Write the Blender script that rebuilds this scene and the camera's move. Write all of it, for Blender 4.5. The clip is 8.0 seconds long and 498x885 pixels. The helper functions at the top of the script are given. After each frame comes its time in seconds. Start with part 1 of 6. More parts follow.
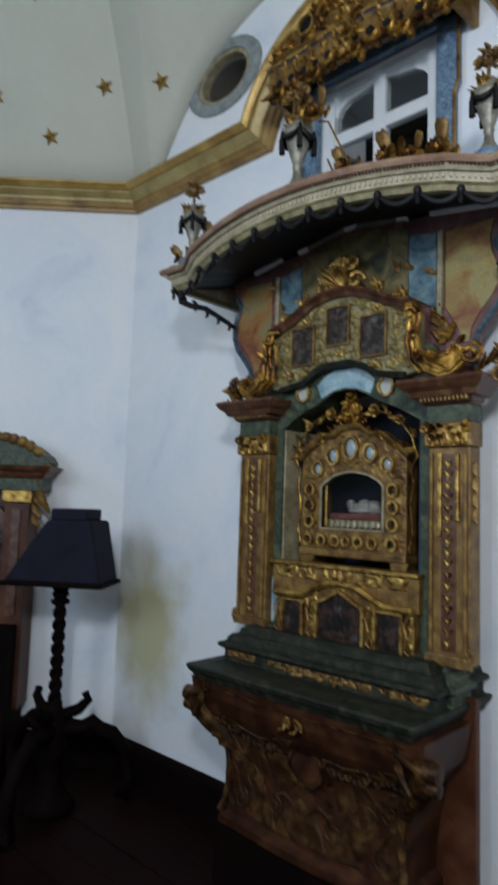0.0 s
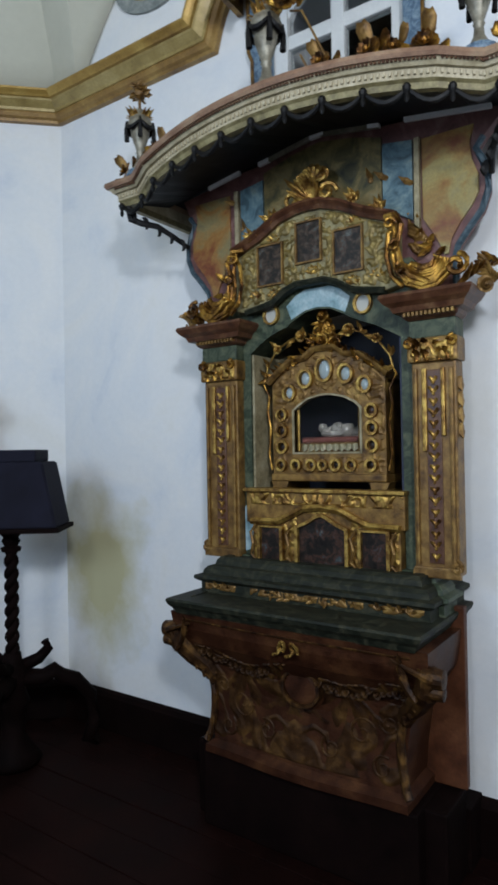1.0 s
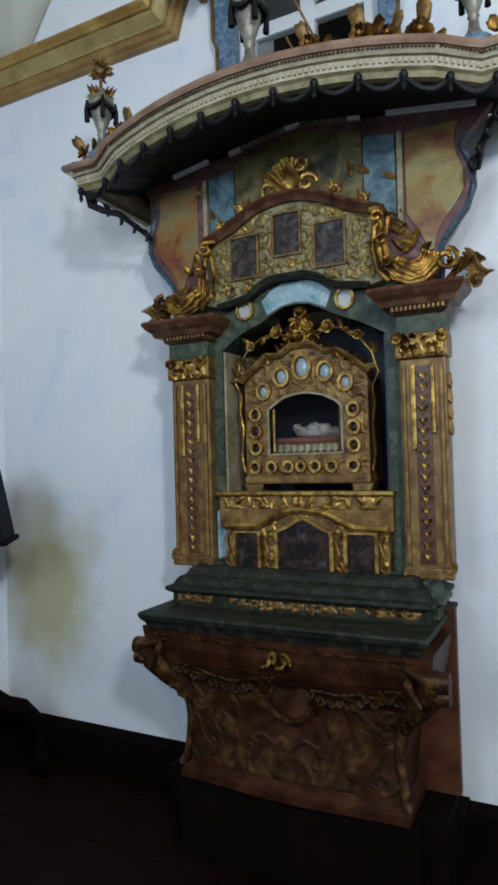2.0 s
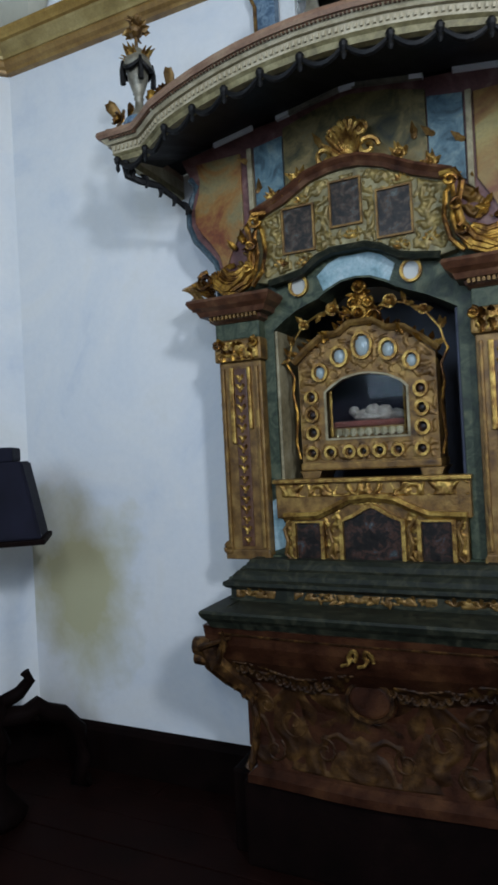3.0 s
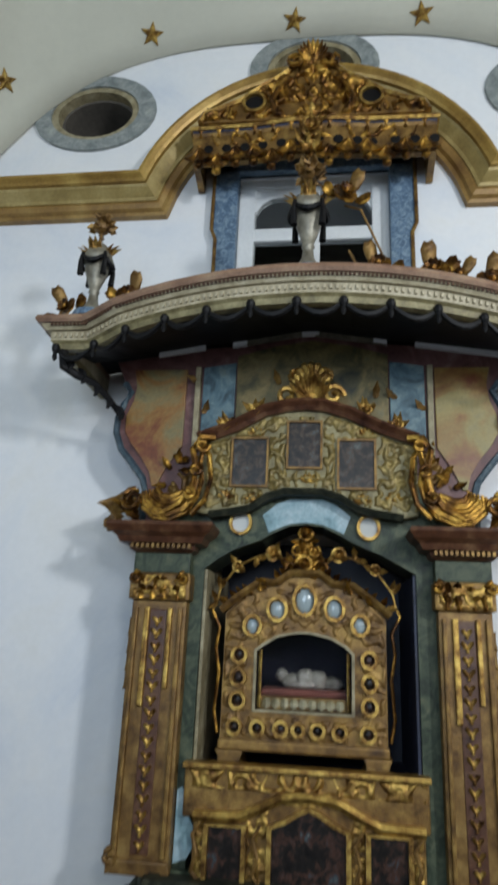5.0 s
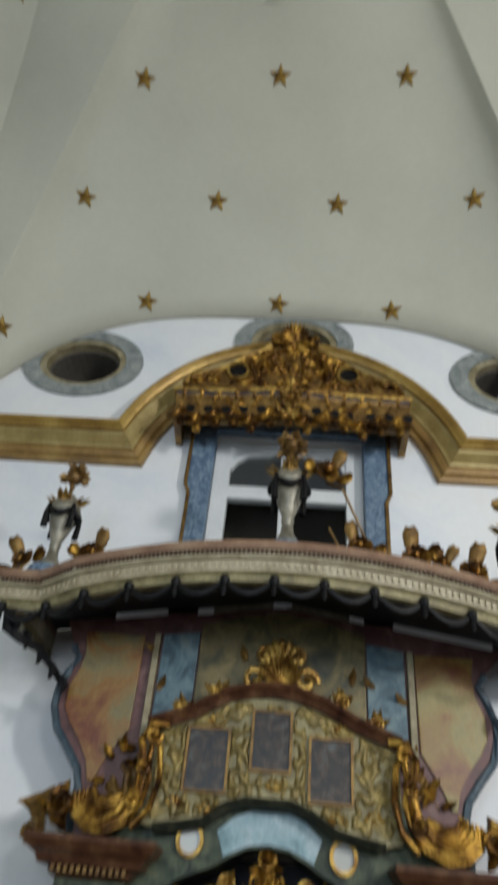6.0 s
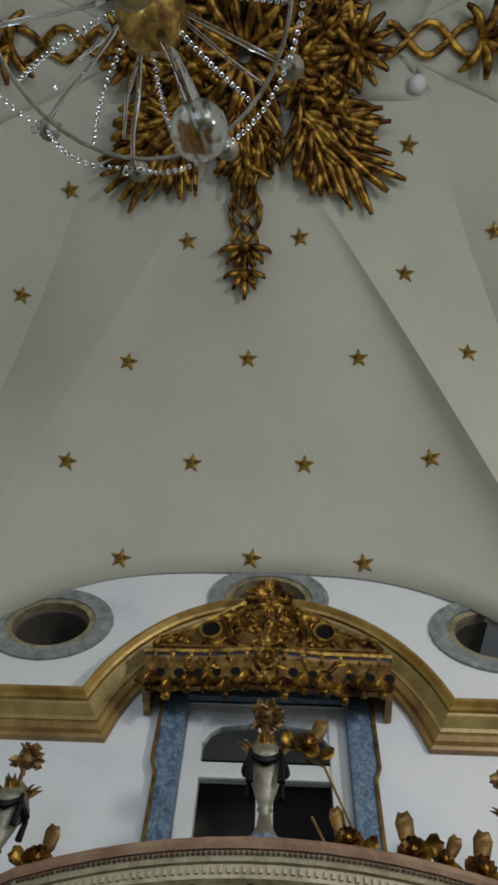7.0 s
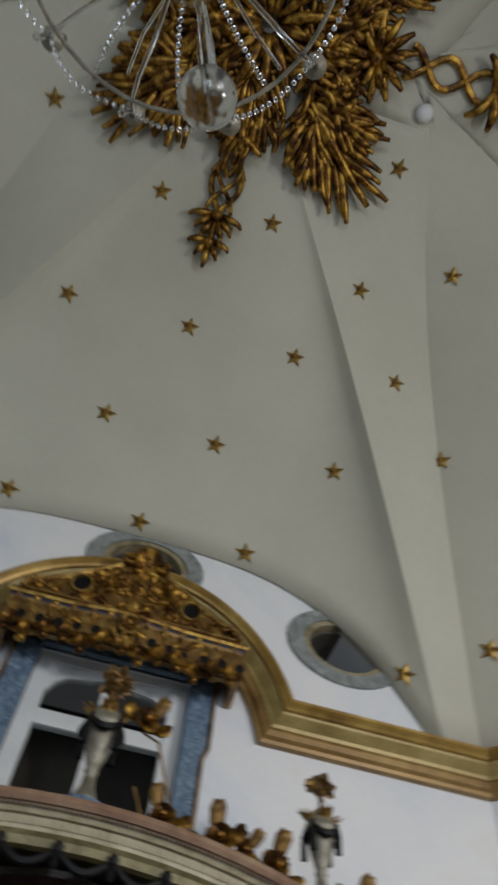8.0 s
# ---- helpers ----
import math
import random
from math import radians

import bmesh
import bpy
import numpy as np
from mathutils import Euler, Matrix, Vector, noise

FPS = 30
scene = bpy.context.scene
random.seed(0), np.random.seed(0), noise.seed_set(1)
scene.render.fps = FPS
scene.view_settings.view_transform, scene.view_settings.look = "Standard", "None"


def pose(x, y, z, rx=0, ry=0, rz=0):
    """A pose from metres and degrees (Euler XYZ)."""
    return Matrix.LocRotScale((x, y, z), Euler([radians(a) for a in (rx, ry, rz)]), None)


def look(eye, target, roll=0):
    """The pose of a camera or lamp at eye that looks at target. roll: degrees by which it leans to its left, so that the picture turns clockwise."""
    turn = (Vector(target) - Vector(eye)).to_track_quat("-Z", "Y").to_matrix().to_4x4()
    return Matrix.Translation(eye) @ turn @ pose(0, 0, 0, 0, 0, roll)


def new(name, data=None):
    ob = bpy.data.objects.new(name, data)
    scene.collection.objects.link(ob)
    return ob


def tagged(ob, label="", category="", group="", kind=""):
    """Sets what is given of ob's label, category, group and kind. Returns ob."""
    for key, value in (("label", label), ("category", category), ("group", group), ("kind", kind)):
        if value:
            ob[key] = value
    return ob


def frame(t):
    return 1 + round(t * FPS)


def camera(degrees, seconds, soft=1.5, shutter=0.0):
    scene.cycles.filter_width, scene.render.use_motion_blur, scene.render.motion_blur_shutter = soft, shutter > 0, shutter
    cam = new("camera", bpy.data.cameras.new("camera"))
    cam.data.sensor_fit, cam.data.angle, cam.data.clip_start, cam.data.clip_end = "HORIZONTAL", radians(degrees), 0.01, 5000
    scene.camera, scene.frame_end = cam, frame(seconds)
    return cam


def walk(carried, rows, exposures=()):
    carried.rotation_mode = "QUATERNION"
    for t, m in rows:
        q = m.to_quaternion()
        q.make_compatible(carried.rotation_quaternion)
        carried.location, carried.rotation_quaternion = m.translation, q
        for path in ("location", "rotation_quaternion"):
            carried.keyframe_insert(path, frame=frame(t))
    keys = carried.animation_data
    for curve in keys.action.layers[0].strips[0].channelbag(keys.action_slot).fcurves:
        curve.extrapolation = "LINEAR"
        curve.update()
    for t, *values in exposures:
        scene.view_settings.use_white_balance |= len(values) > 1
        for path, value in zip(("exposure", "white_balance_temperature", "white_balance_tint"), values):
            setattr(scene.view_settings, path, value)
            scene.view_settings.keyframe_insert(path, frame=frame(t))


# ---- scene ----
cam = camera(42.1, 8.0, soft=3.0, shutter=0.4)
PATH = [
    (0, (1.699, -2.64, 1.758), (0.325, -1.2, 1.949), 1.9),
    (0.5, (1.538, -2.754, 1.73), (0.351, -1.145, 1.751), 0.8),
    (1, (1.371, -2.743, 1.68), (0.225, -1.104, 1.702), -1.0),
    (1.2, (1.294, -2.717, 1.693), (0.188, -1.05, 1.717), -3.5),
    (2.3, (0.949, -2.786, 1.625), (0.098, -0.977, 1.676), -0.0),
    (2.5, (0.879, -2.793, 1.634), (0.023, -0.985, 1.641), 0.7),
    (3, (0.674, -2.75, 1.637), (-0.178, -0.94, 1.657), -3.0),
    (3.5, (0.598, -2.714, 1.722), (-0.197, -0.879, 1.704), 0.6),
    (4, (0.45, -2.679, 1.766), (-0.109, -0.76, 1.832), 0.1),
    (4.2, (0.369, -2.666, 1.713), (-0.123, -0.739, 1.924), 0.9),
    (5.3, (0.036, -2.506, 1.965), (-0.15, -0.639, 2.657), 2.6),
    (5.5, (0.029, -2.486, 2.02), (-0.127, -0.65, 2.799), 2.8),
    (6, (-0.008, -2.504, 2.102), (-0.137, -0.907, 3.299), 5.8),
    (6.5, (-0.016, -2.517, 2.131), (-0.106, -1.228, 3.657), 5.7),
    (7, (0.018, -2.536, 2.135), (-0.07, -1.492, 3.839), 4.9),
    (7.5, (0.03, -2.535, 2.14), (-0.047, -1.485, 3.841), 5.6),
    (8, (-0.028, -2.613, 2.159), (0.176, -1.515, 3.818), 7.6),
]
walk(cam, [(t, look(eye, target, roll)) for t, eye, target, roll in PATH], [(0.0, -0.25, 6000, 10), (0.5, -0.04, 6100, 10), (1.2, -0.02, 6100, 10), (2.4, -0.12, 5900, 9), (4.0, -0.08, 6000, 10), (5.5, 0.02, 6550, 9), (6.0, -0.1, 6750, 10), (6.5, -0.4, 6850, 11), (7.0, -0.6, 6850, 11), (8.0, -0.65, 6850, 14)])
from mathutils import noise as perlin

# ---- light ----
world = bpy.data.worlds.new("world")
scene.world = world
world.use_nodes = True
sky = world.node_tree.nodes.new("ShaderNodeTexSky")
sky.sky_type, sky.sun_disc, sky.sun_elevation, sky.sun_rotation = "NISHITA", False, radians(40), radians(150)
world.node_tree.links.new(sky.outputs[0], world.node_tree.nodes["Background"].inputs[0])
world.node_tree.nodes["Background"].inputs[1].default_value = 0.10


def window_light(name, eye, target, w, h, watts, colour):
    data = bpy.data.lights.new(name, "AREA")
    data.shape, data.size, data.size_y, data.energy, data.color = "RECTANGLE", w, h, watts, colour
    ob = new(name, data)
    ob.matrix_world = look(eye, target)
    return ob


# added frontal fill, out of view, which softens the altar's side shadows
window_light("front_fill", (1.40, -5.02, 3.36), (-0.2, 0.0, 1.9), 0.60, 0.60, 36, (0.94, 0.97, 1.0))
window_light("corner_window_daylight", (2.80, -3.98, 3.48), (-0.4, 0.0, 1.6), 0.34, 0.46, 94, (0.94, 0.97, 1.0))
# added broad blue fill, out of view, for the ambient light and vault
window_light("blue_fill", (-0.6, -5.02, 2.9), (-0.6, 0.0, 3.6), 1.3, 1.5, 60, (0.66, 0.82, 1.0))


# ---- materials ----
def shader(name, base, rough=0.6, metal=0.0, spec=0.5):
    m = bpy.data.materials.new(name)
    m.use_nodes = True
    b = m.node_tree.nodes["Principled BSDF"]
    b.inputs["Base Color"].default_value = (*base, 1)
    b.inputs["Roughness"].default_value = rough
    b.inputs["Metallic"].default_value = metal
    b.inputs["Specular IOR Level"].default_value = spec
    return m, m.node_tree.nodes, m.node_tree.links, b


def noise_node(n, l, scale, detail=4.0, rough=0.6, distortion=0.0, space="Object"):
    tc = n.new("ShaderNodeTexCoord")
    t = n.new("ShaderNodeTexNoise")
    t.inputs["Scale"].default_value, t.inputs["Detail"].default_value = scale, detail
    t.inputs["Roughness"].default_value, t.inputs["Distortion"].default_value = rough, distortion
    l.new(tc.outputs[space], t.inputs["Vector"])
    return t


def ramp(n, l, src, stops):
    r = n.new("ShaderNodeValToRGB")
    e = r.color_ramp.elements
    while len(e) < len(stops):
        e.new(0.5)
    for k, (p, c) in zip(e, stops):
        k.position, k.color = p, (*c, 1)
    l.new(src, r.inputs[0])
    return r


def mix(n, l, fac, a, b, mode="MIX"):
    x = n.new("ShaderNodeMix")
    x.data_type, x.blend_type = "RGBA", mode
    if isinstance(fac, float):
        x.inputs[0].default_value = fac
    else:
        l.new(fac, x.inputs[0])
    for sock, v in ((x.inputs[6], a), (x.inputs[7], b)):
        if isinstance(v, tuple):
            sock.default_value = (*v, 1)
        else:
            l.new(v, sock)
    return x.outputs[2]


def bump(n, l, b, src, strength, distance=0.01):
    k = n.new("ShaderNodeBump")
    k.inputs["Strength"].default_value, k.inputs["Distance"].default_value = strength, distance
    l.new(src, k.inputs["Height"])
    l.new(k.outputs[0], b.inputs["Normal"])


def two_scale(name, stops, scale, fine, rough=0.6, metal=0.0, dist=0.0, bump_by=0.2, spec=0.5, depth=0.004, grain=0.75):
    """A surface with large blotches through a colour ramp, fine grain over them, and fine relief."""
    m, n, l, b = shader(name, stops[0][1], rough, metal, spec)
    big = noise_node(n, l, scale, 5, 0.6, dist)
    small = noise_node(n, l, fine, 3, 0.7)
    r = ramp(n, l, big.outputs[0], stops)
    g = ramp(n, l, small.outputs[0], [(0.3, (0.72, 0.72, 0.72)), (0.7, (1.12, 1.12, 1.12))])
    l.new(mix(n, l, grain, r.outputs[0], g.outputs[0], "MULTIPLY"), b.inputs["Base Color"])
    rr = n.new("ShaderNodeMapRange")
    rr.inputs[3].default_value, rr.inputs[4].default_value = max(0.05, rough - 0.12), min(1, rough + 0.15)
    l.new(big.outputs[0], rr.inputs[0])
    l.new(rr.outputs[0], b.inputs["Roughness"])
    bump(n, l, b, small.outputs[0], bump_by, depth)
    return m


PLASTER = two_scale("limewash", [(0.28, (0.60, 0.645, 0.72)), (0.42, (0.72, 0.745, 0.775)), (0.58, (0.78, 0.785, 0.785)), (0.75, (0.76, 0.75, 0.71))], 1.5, 30, 0.85, dist=0.6, bump_by=0.12, spec=0.2, grain=0.10)
VAULT = two_scale("vault_plaster", [(0.3, (0.485, 0.477, 0.395)), (0.6, (0.555, 0.545, 0.452)), (0.8, (0.595, 0.583, 0.49))], 0.8, 25, 0.9, bump_by=0.12, spec=0.2, grain=0.10)

# the altar wall's limewash carries an ochre damp stain low down beside the corner
STAINED = PLASTER.copy()
STAINED.name = "stained_limewash"
n, l = STAINED.node_tree.nodes, STAINED.node_tree.links
tc = n.new("ShaderNodeTexCoord")
wob = noise_node(n, l, 3.0, 4, 0.6)
sub = n.new("ShaderNodeVectorMath")
sub.operation = "SUBTRACT"
sub.inputs[1].default_value = (-1.60, 0.0, 0.95)
l.new(tc.outputs["Object"], sub.inputs[0])
sc = n.new("ShaderNodeVectorMath")
sc.operation = "MULTIPLY"
sc.inputs[1].default_value = (1 / 0.50, 0.0, 1 / 0.60)
l.new(sub.outputs[0], sc.inputs[0])
ln = n.new("ShaderNodeVectorMath")
ln.operation = "LENGTH"
l.new(sc.outputs[0], ln.inputs[0])
ad = n.new("ShaderNodeMath")
ad.operation = "MULTIPLY_ADD"
ad.inputs[1].default_value, ad.inputs[2].default_value = 1.3, -0.65
l.new(wob.outputs[0], ad.inputs[0])
su = n.new("ShaderNodeMath")
l.new(ln.outputs["Value"], su.inputs[0])
l.new(ad.outputs[0], su.inputs[1])
fade = ramp(n, l, su.outputs[0], [(0.35, (0.85, 0.85, 0.85)), (1.0, (0.0, 0.0, 0.0))])
pb = n["Principled BSDF"]
was = pb.inputs["Base Color"].links[0].from_socket
l.new(mix(n, l, fade.outputs[0], was, (0.46, 0.42, 0.20)), pb.inputs["Base Color"])
GOLD = two_scale("gold_leaf", [(0.30, (0.07, 0.028, 0.010)), (0.44, (0.26, 0.14, 0.035)), (0.60, (0.55, 0.36, 0.09)), (0.8, (0.72, 0.52, 0.16))], 26, 160, 0.38, 0.8, bump_by=0.6, depth=0.003)
OLDGOLD = two_scale("worn_gold_paint", [(0.28, (0.045, 0.020, 0.007)), (0.5, (0.20, 0.108, 0.027)), (0.75, (0.40, 0.25, 0.066))], 17, 120, 0.42, 0.45, bump_by=0.6, depth=0.003)
# darker copy of the gold leaf, with the carvings' shade in its colour
DARKGOLD = two_scale("shaded_gold_leaf", [(0.34, (0.028, 0.010, 0.003)), (0.47, (0.15, 0.066, 0.011)), (0.60, (0.46, 0.255, 0.042)), (0.8, (0.70, 0.45, 0.10))], 15, 120, 0.32, 0.78, bump_by=0.6, depth=0.003)
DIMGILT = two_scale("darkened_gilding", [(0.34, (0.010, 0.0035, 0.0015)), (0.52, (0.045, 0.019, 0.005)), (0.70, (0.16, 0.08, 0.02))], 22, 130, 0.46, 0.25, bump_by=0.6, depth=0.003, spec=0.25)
PILASTER = two_scale("brown_gilt_pilaster", [(0.28, (0.06, 0.026, 0.008)), (0.5, (0.20, 0.108, 0.028)), (0.75, (0.36, 0.23, 0.07))], 18, 110, 0.42, 0.35, bump_by=0.5, depth=0.003)
PALEGILT = two_scale("pale_gilt_gesso", [(0.28, (0.09, 0.065, 0.02)), (0.5, (0.20, 0.145, 0.042)), (0.75, (0.38, 0.285, 0.090))], 24, 120, 0.4, 0.35, bump_by=0.5, depth=0.003)
CREAM = two_scale("cream_gesso", [(0.25, (0.12, 0.095, 0.045)), (0.5, (0.29, 0.245, 0.14)), (0.75, (0.44, 0.39, 0.26))], 18, 110, 0.55, bump_by=0.4)
GREEN = two_scale("green_marbling", [(0.25, (0.009, 0.013, 0.008)), (0.44, (0.034, 0.048, 0.029)), (0.58, (0.075, 0.092, 0.056)), (0.78, (0.14, 0.14, 0.08))], 13, 90, 0.5, dist=2.0, spec=0.3)
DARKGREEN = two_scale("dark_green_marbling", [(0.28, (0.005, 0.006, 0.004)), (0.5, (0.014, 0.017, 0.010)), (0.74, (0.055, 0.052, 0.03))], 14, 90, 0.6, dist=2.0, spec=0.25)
BLUE = two_scale("blue_marbling", [(0.27, (0.03, 0.055, 0.10)), (0.45, (0.09, 0.15, 0.23)), (0.62, (0.19, 0.27, 0.34)), (0.8, (0.33, 0.38, 0.41))], 20, 90, 0.55, dist=2.5)
PALEBLUE = two_scale("pale_blue_paint", [(0.30, (0.10, 0.19, 0.20)), (0.46, (0.25, 0.38, 0.42)), (0.64, (0.40, 0.51, 0.54)), (0.8, (0.50, 0.56, 0.55))], 12, 80, 0.55)
RED = two_scale("red_brown_paint", [(0.25, (0.026, 0.009, 0.005)), (0.5, (0.085, 0.032, 0.014)), (0.75, (0.17, 0.088, 0.038))], 22, 100, 0.42)
DULLBLUE = two_scale("dull_teal_marbling", [(0.28, (0.008, 0.015, 0.022)), (0.46, (0.028, 0.055, 0.075)), (0.62, (0.065, 0.10, 0.12)), (0.8, (0.14, 0.14, 0.09))], 14, 90, 0.5, dist=2.2)
OCHRE = two_scale("ochre_marbling", [(0.32, (0.17, 0.045, 0.012)), (0.42, (0.25, 0.135, 0.030)), (0.52, (0.29, 0.225, 0.070)), (0.64, (0.25, 0.215, 0.095)), (0.76, (0.16, 0.095, 0.038))], 4.2, 70, 0.42, dist=0.7)
# redder, darker ochre: the left lobe's shade is in the colour
SHADEOCHRE = two_scale("shaded_ochre_marbling", [(0.32, (0.07, 0.012, 0.006)), (0.43, (0.17, 0.045, 0.012)), (0.52, (0.26, 0.13, 0.030)), (0.63, (0.21, 0.17, 0.070)), (0.76, (0.11, 0.09, 0.055))], 4.5, 70, 0.42, dist=0.8)
TEAL = two_scale("teal_marbling", [(0.28, (0.02, 0.04, 0.05)), (0.46, (0.07, 0.13, 0.16)), (0.62, (0.15, 0.22, 0.23)), (0.8, (0.24, 0.25, 0.17))], 11, 90, 0.5, dist=1.6)
MOSS = two_scale("olive_gilt_marbling", [(0.28, (0.02, 0.022, 0.012)), (0.45, (0.09, 0.075, 0.025)), (0.60, (0.19, 0.14, 0.05)), (0.78, (0.12, 0.13, 0.08))], 9, 90, 0.45, 0.15, dist=1.2)
CORNICEGILT = two_scale("gilded_cornice_paint", [(0.25, (0.18, 0.095, 0.02)), (0.5, (0.36, 0.22, 0.05)), (0.75, (0.52, 0.36, 0.10))], 6, 80, 0.34, 0.35)
ROSEGILT = two_scale("rose_brown_gesso", [(0.25, (0.13, 0.065, 0.04)), (0.5, (0.27, 0.16, 0.10)), (0.75, (0.40, 0.29, 0.18))], 9, 90, 0.45)
PINK = two_scale("rose_marbling", [(0.25, (0.05, 0.014, 0.014)), (0.55, (0.14, 0.058, 0.052)), (0.8, (0.25, 0.16, 0.13))], 9, 80, 0.5, dist=1.5)
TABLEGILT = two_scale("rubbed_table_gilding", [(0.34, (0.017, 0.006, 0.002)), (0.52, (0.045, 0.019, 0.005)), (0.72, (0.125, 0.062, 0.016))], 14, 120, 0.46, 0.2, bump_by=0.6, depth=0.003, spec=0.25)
WOOD = two_scale("brown_carved_wood", [(0.25, (0.011, 0.0035, 0.0018)), (0.5, (0.038, 0.0125, 0.0052)), (0.75, (0.085, 0.034, 0.012))], 9, 70, 0.45, bump_by=0.6, spec=0.2)
REDWOOD = two_scale("red_stained_wood", [(0.3, (0.030, 0.009, 0.004)), (0.52, (0.075, 0.024, 0.009)), (0.75, (0.13, 0.05, 0.02))], 6, 60, 0.5, spec=0.3)
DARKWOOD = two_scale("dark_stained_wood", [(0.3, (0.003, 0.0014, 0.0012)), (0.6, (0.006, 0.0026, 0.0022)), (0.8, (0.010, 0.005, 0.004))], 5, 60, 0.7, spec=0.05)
BLACK = two_scale("blackened_wood", [(0.3, (0.003, 0.003, 0.0035)), (0.7, (0.008, 0.0075, 0.008))], 8, 70, 0.5, spec=0.2)
NAVY = two_scale("navy_cloth", [(0.3, (0.006, 0.006, 0.012)), (0.7, (0.014, 0.014, 0.026))], 7, 260, 0.85, bump_by=0.5, spec=0.2)
WHITEPAINT = two_scale("white_paint", [(0.25, (0.60, 0.62, 0.62)), (0.6, (0.72, 0.73, 0.72)), (0.8, (0.76, 0.76, 0.74))], 5, 60, 0.5, grain=0.2, bump_by=0.08)
PALECREAM = two_scale("pale_cream_paint", [(0.25, (0.22, 0.18, 0.10)), (0.5, (0.42, 0.36, 0.23)), (0.75, (0.56, 0.50, 0.36))], 14, 110, 0.5, bump_by=0.3)
GILTCREAM = two_scale("dull_gilt_gesso", [(0.25, (0.08, 0.065, 0.03)), (0.5, (0.22, 0.185, 0.085)), (0.75, (0.36, 0.32, 0.17))], 20, 110, 0.5, 0.15, bump_by=0.5)
STONE = two_scale("grey_painted_stone", [(0.25, (0.12, 0.14, 0.14)), (0.45, (0.22, 0.245, 0.24)), (0.65, (0.32, 0.34, 0.32)), (0.85, (0.44, 0.44, 0.40))], 12, 80, 0.7, dist=1.5)
SILVER = two_scale("silver_gilt_paint", [(0.25, (0.10, 0.085, 0.06)), (0.55, (0.28, 0.26, 0.20)), (0.8, (0.45, 0.42, 0.34))], 14, 100, 0.42, 0.3)
ORANGE = two_scale("ochre_cornice_paint", [(0.25, (0.13, 0.065, 0.02)), (0.5, (0.27, 0.155, 0.04)), (0.75, (0.40, 0.26, 0.08))], 7, 70, 0.40, 0.2)
OLIVE = two_scale("olive_cornice_paint", [(0.25, (0.20, 0.14, 0.045)), (0.5, (0.34, 0.25, 0.085)), (0.75, (0.46, 0.36, 0.15))], 7, 70, 0.40, 0.2)
# white that stands for the reflection on the canopy strips
STRIP = two_scale("strip_reflection_white", [(0.3, (0.80, 0.81, 0.84)), (0.7, (0.88, 0.89, 0.91))], 8, 70, 0.3, 0.0, grain=0.1)
BONE = two_scale("ivory_wax", [(0.3, (0.20, 0.17, 0.14)), (0.7, (0.40, 0.36, 0.31))], 20, 120, 0.5)
CLOTH = two_scale("dull_red_cloth", [(0.3, (0.10, 0.025, 0.02)), (0.7, (0.22, 0.07, 0.05))], 20, 160, 0.8)
DEEPBLUE = two_scale("deep_blue_paint", [(0.25, (0.006, 0.007, 0.014)), (0.6, (0.016, 0.022, 0.05)), (0.8, (0.05, 0.06, 0.09))], 6, 70, 0.5)
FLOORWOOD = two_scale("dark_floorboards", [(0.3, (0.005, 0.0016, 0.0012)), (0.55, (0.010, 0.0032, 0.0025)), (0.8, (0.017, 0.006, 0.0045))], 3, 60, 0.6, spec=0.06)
DARKPIC = two_scale("dark_oil_painting", [(0.30, (0.004, 0.003, 0.003)), (0.48, (0.014, 0.011, 0.009)), (0.58, (0.06, 0.026, 0.016)), (0.66, (0.03, 0.05, 0.06)), (0.78, (0.22, 0.18, 0.14))], 32, 140, 0.35, dist=0.4, spec=0.3)
GREYPIC = two_scale("grey_oil_painting", [(0.30, (0.006, 0.006, 0.006)), (0.47, (0.022, 0.018, 0.014)), (0.58, (0.07, 0.045, 0.03)), (0.67, (0.06, 0.075, 0.075)), (0.80, (0.26, 0.23, 0.18))], 32, 140, 0.35, dist=0.4, spec=0.3)


def glass_material(name, tint, rough):
    m, n, l, b = shader(name, tint, rough)
    b.inputs["Transmission Weight"].default_value = 1.0
    b.inputs["IOR"].default_value = 1.45
    return m


GLASS = glass_material("pane_glass", (0.55, 0.57, 0.57), 0.04)
GLASS.node_tree.nodes["Principled BSDF"].inputs["IOR"].default_value = 1.15
CRYSTAL = glass_material("cut_crystal", (0.93, 0.95, 0.97), 0.06)
FROSTED = glass_material("cloudy_glass", (0.92, 0.94, 0.96), 0.14)
GEM = shader("cabochon_glass", (0.30, 0.36, 0.37), 0.12)[0]
MIRROR = shader("oval_mirror", (0.42, 0.42, 0.38), 0.3)[0]
# the darkness of unlit space behind openings is put into this colour
BLACKHOLE = two_scale("unlit_space_shade", [(0.3, (0.06, 0.052, 0.042)), (0.7, (0.12, 0.105, 0.085))], 3, 40, 0.8)

# ---- shape helpers ----
rnd = random.Random(7)


def part(name, bm, material, parent=None, label="", smooth=False):
    """Links a bmesh as one mesh object, under a thing or a part."""
    bmesh.ops.recalc_face_normals(bm, faces=bm.faces)
    me = bpy.data.meshes.new(name)
    bm.to_mesh(me)
    bm.free()
    if smooth:
        me.shade_smooth()
    me.materials.append(material)
    ob = new(name, me)
    if parent is not None:
        ob.parent = parent
    if label:
        ob["label"] = label
    return ob


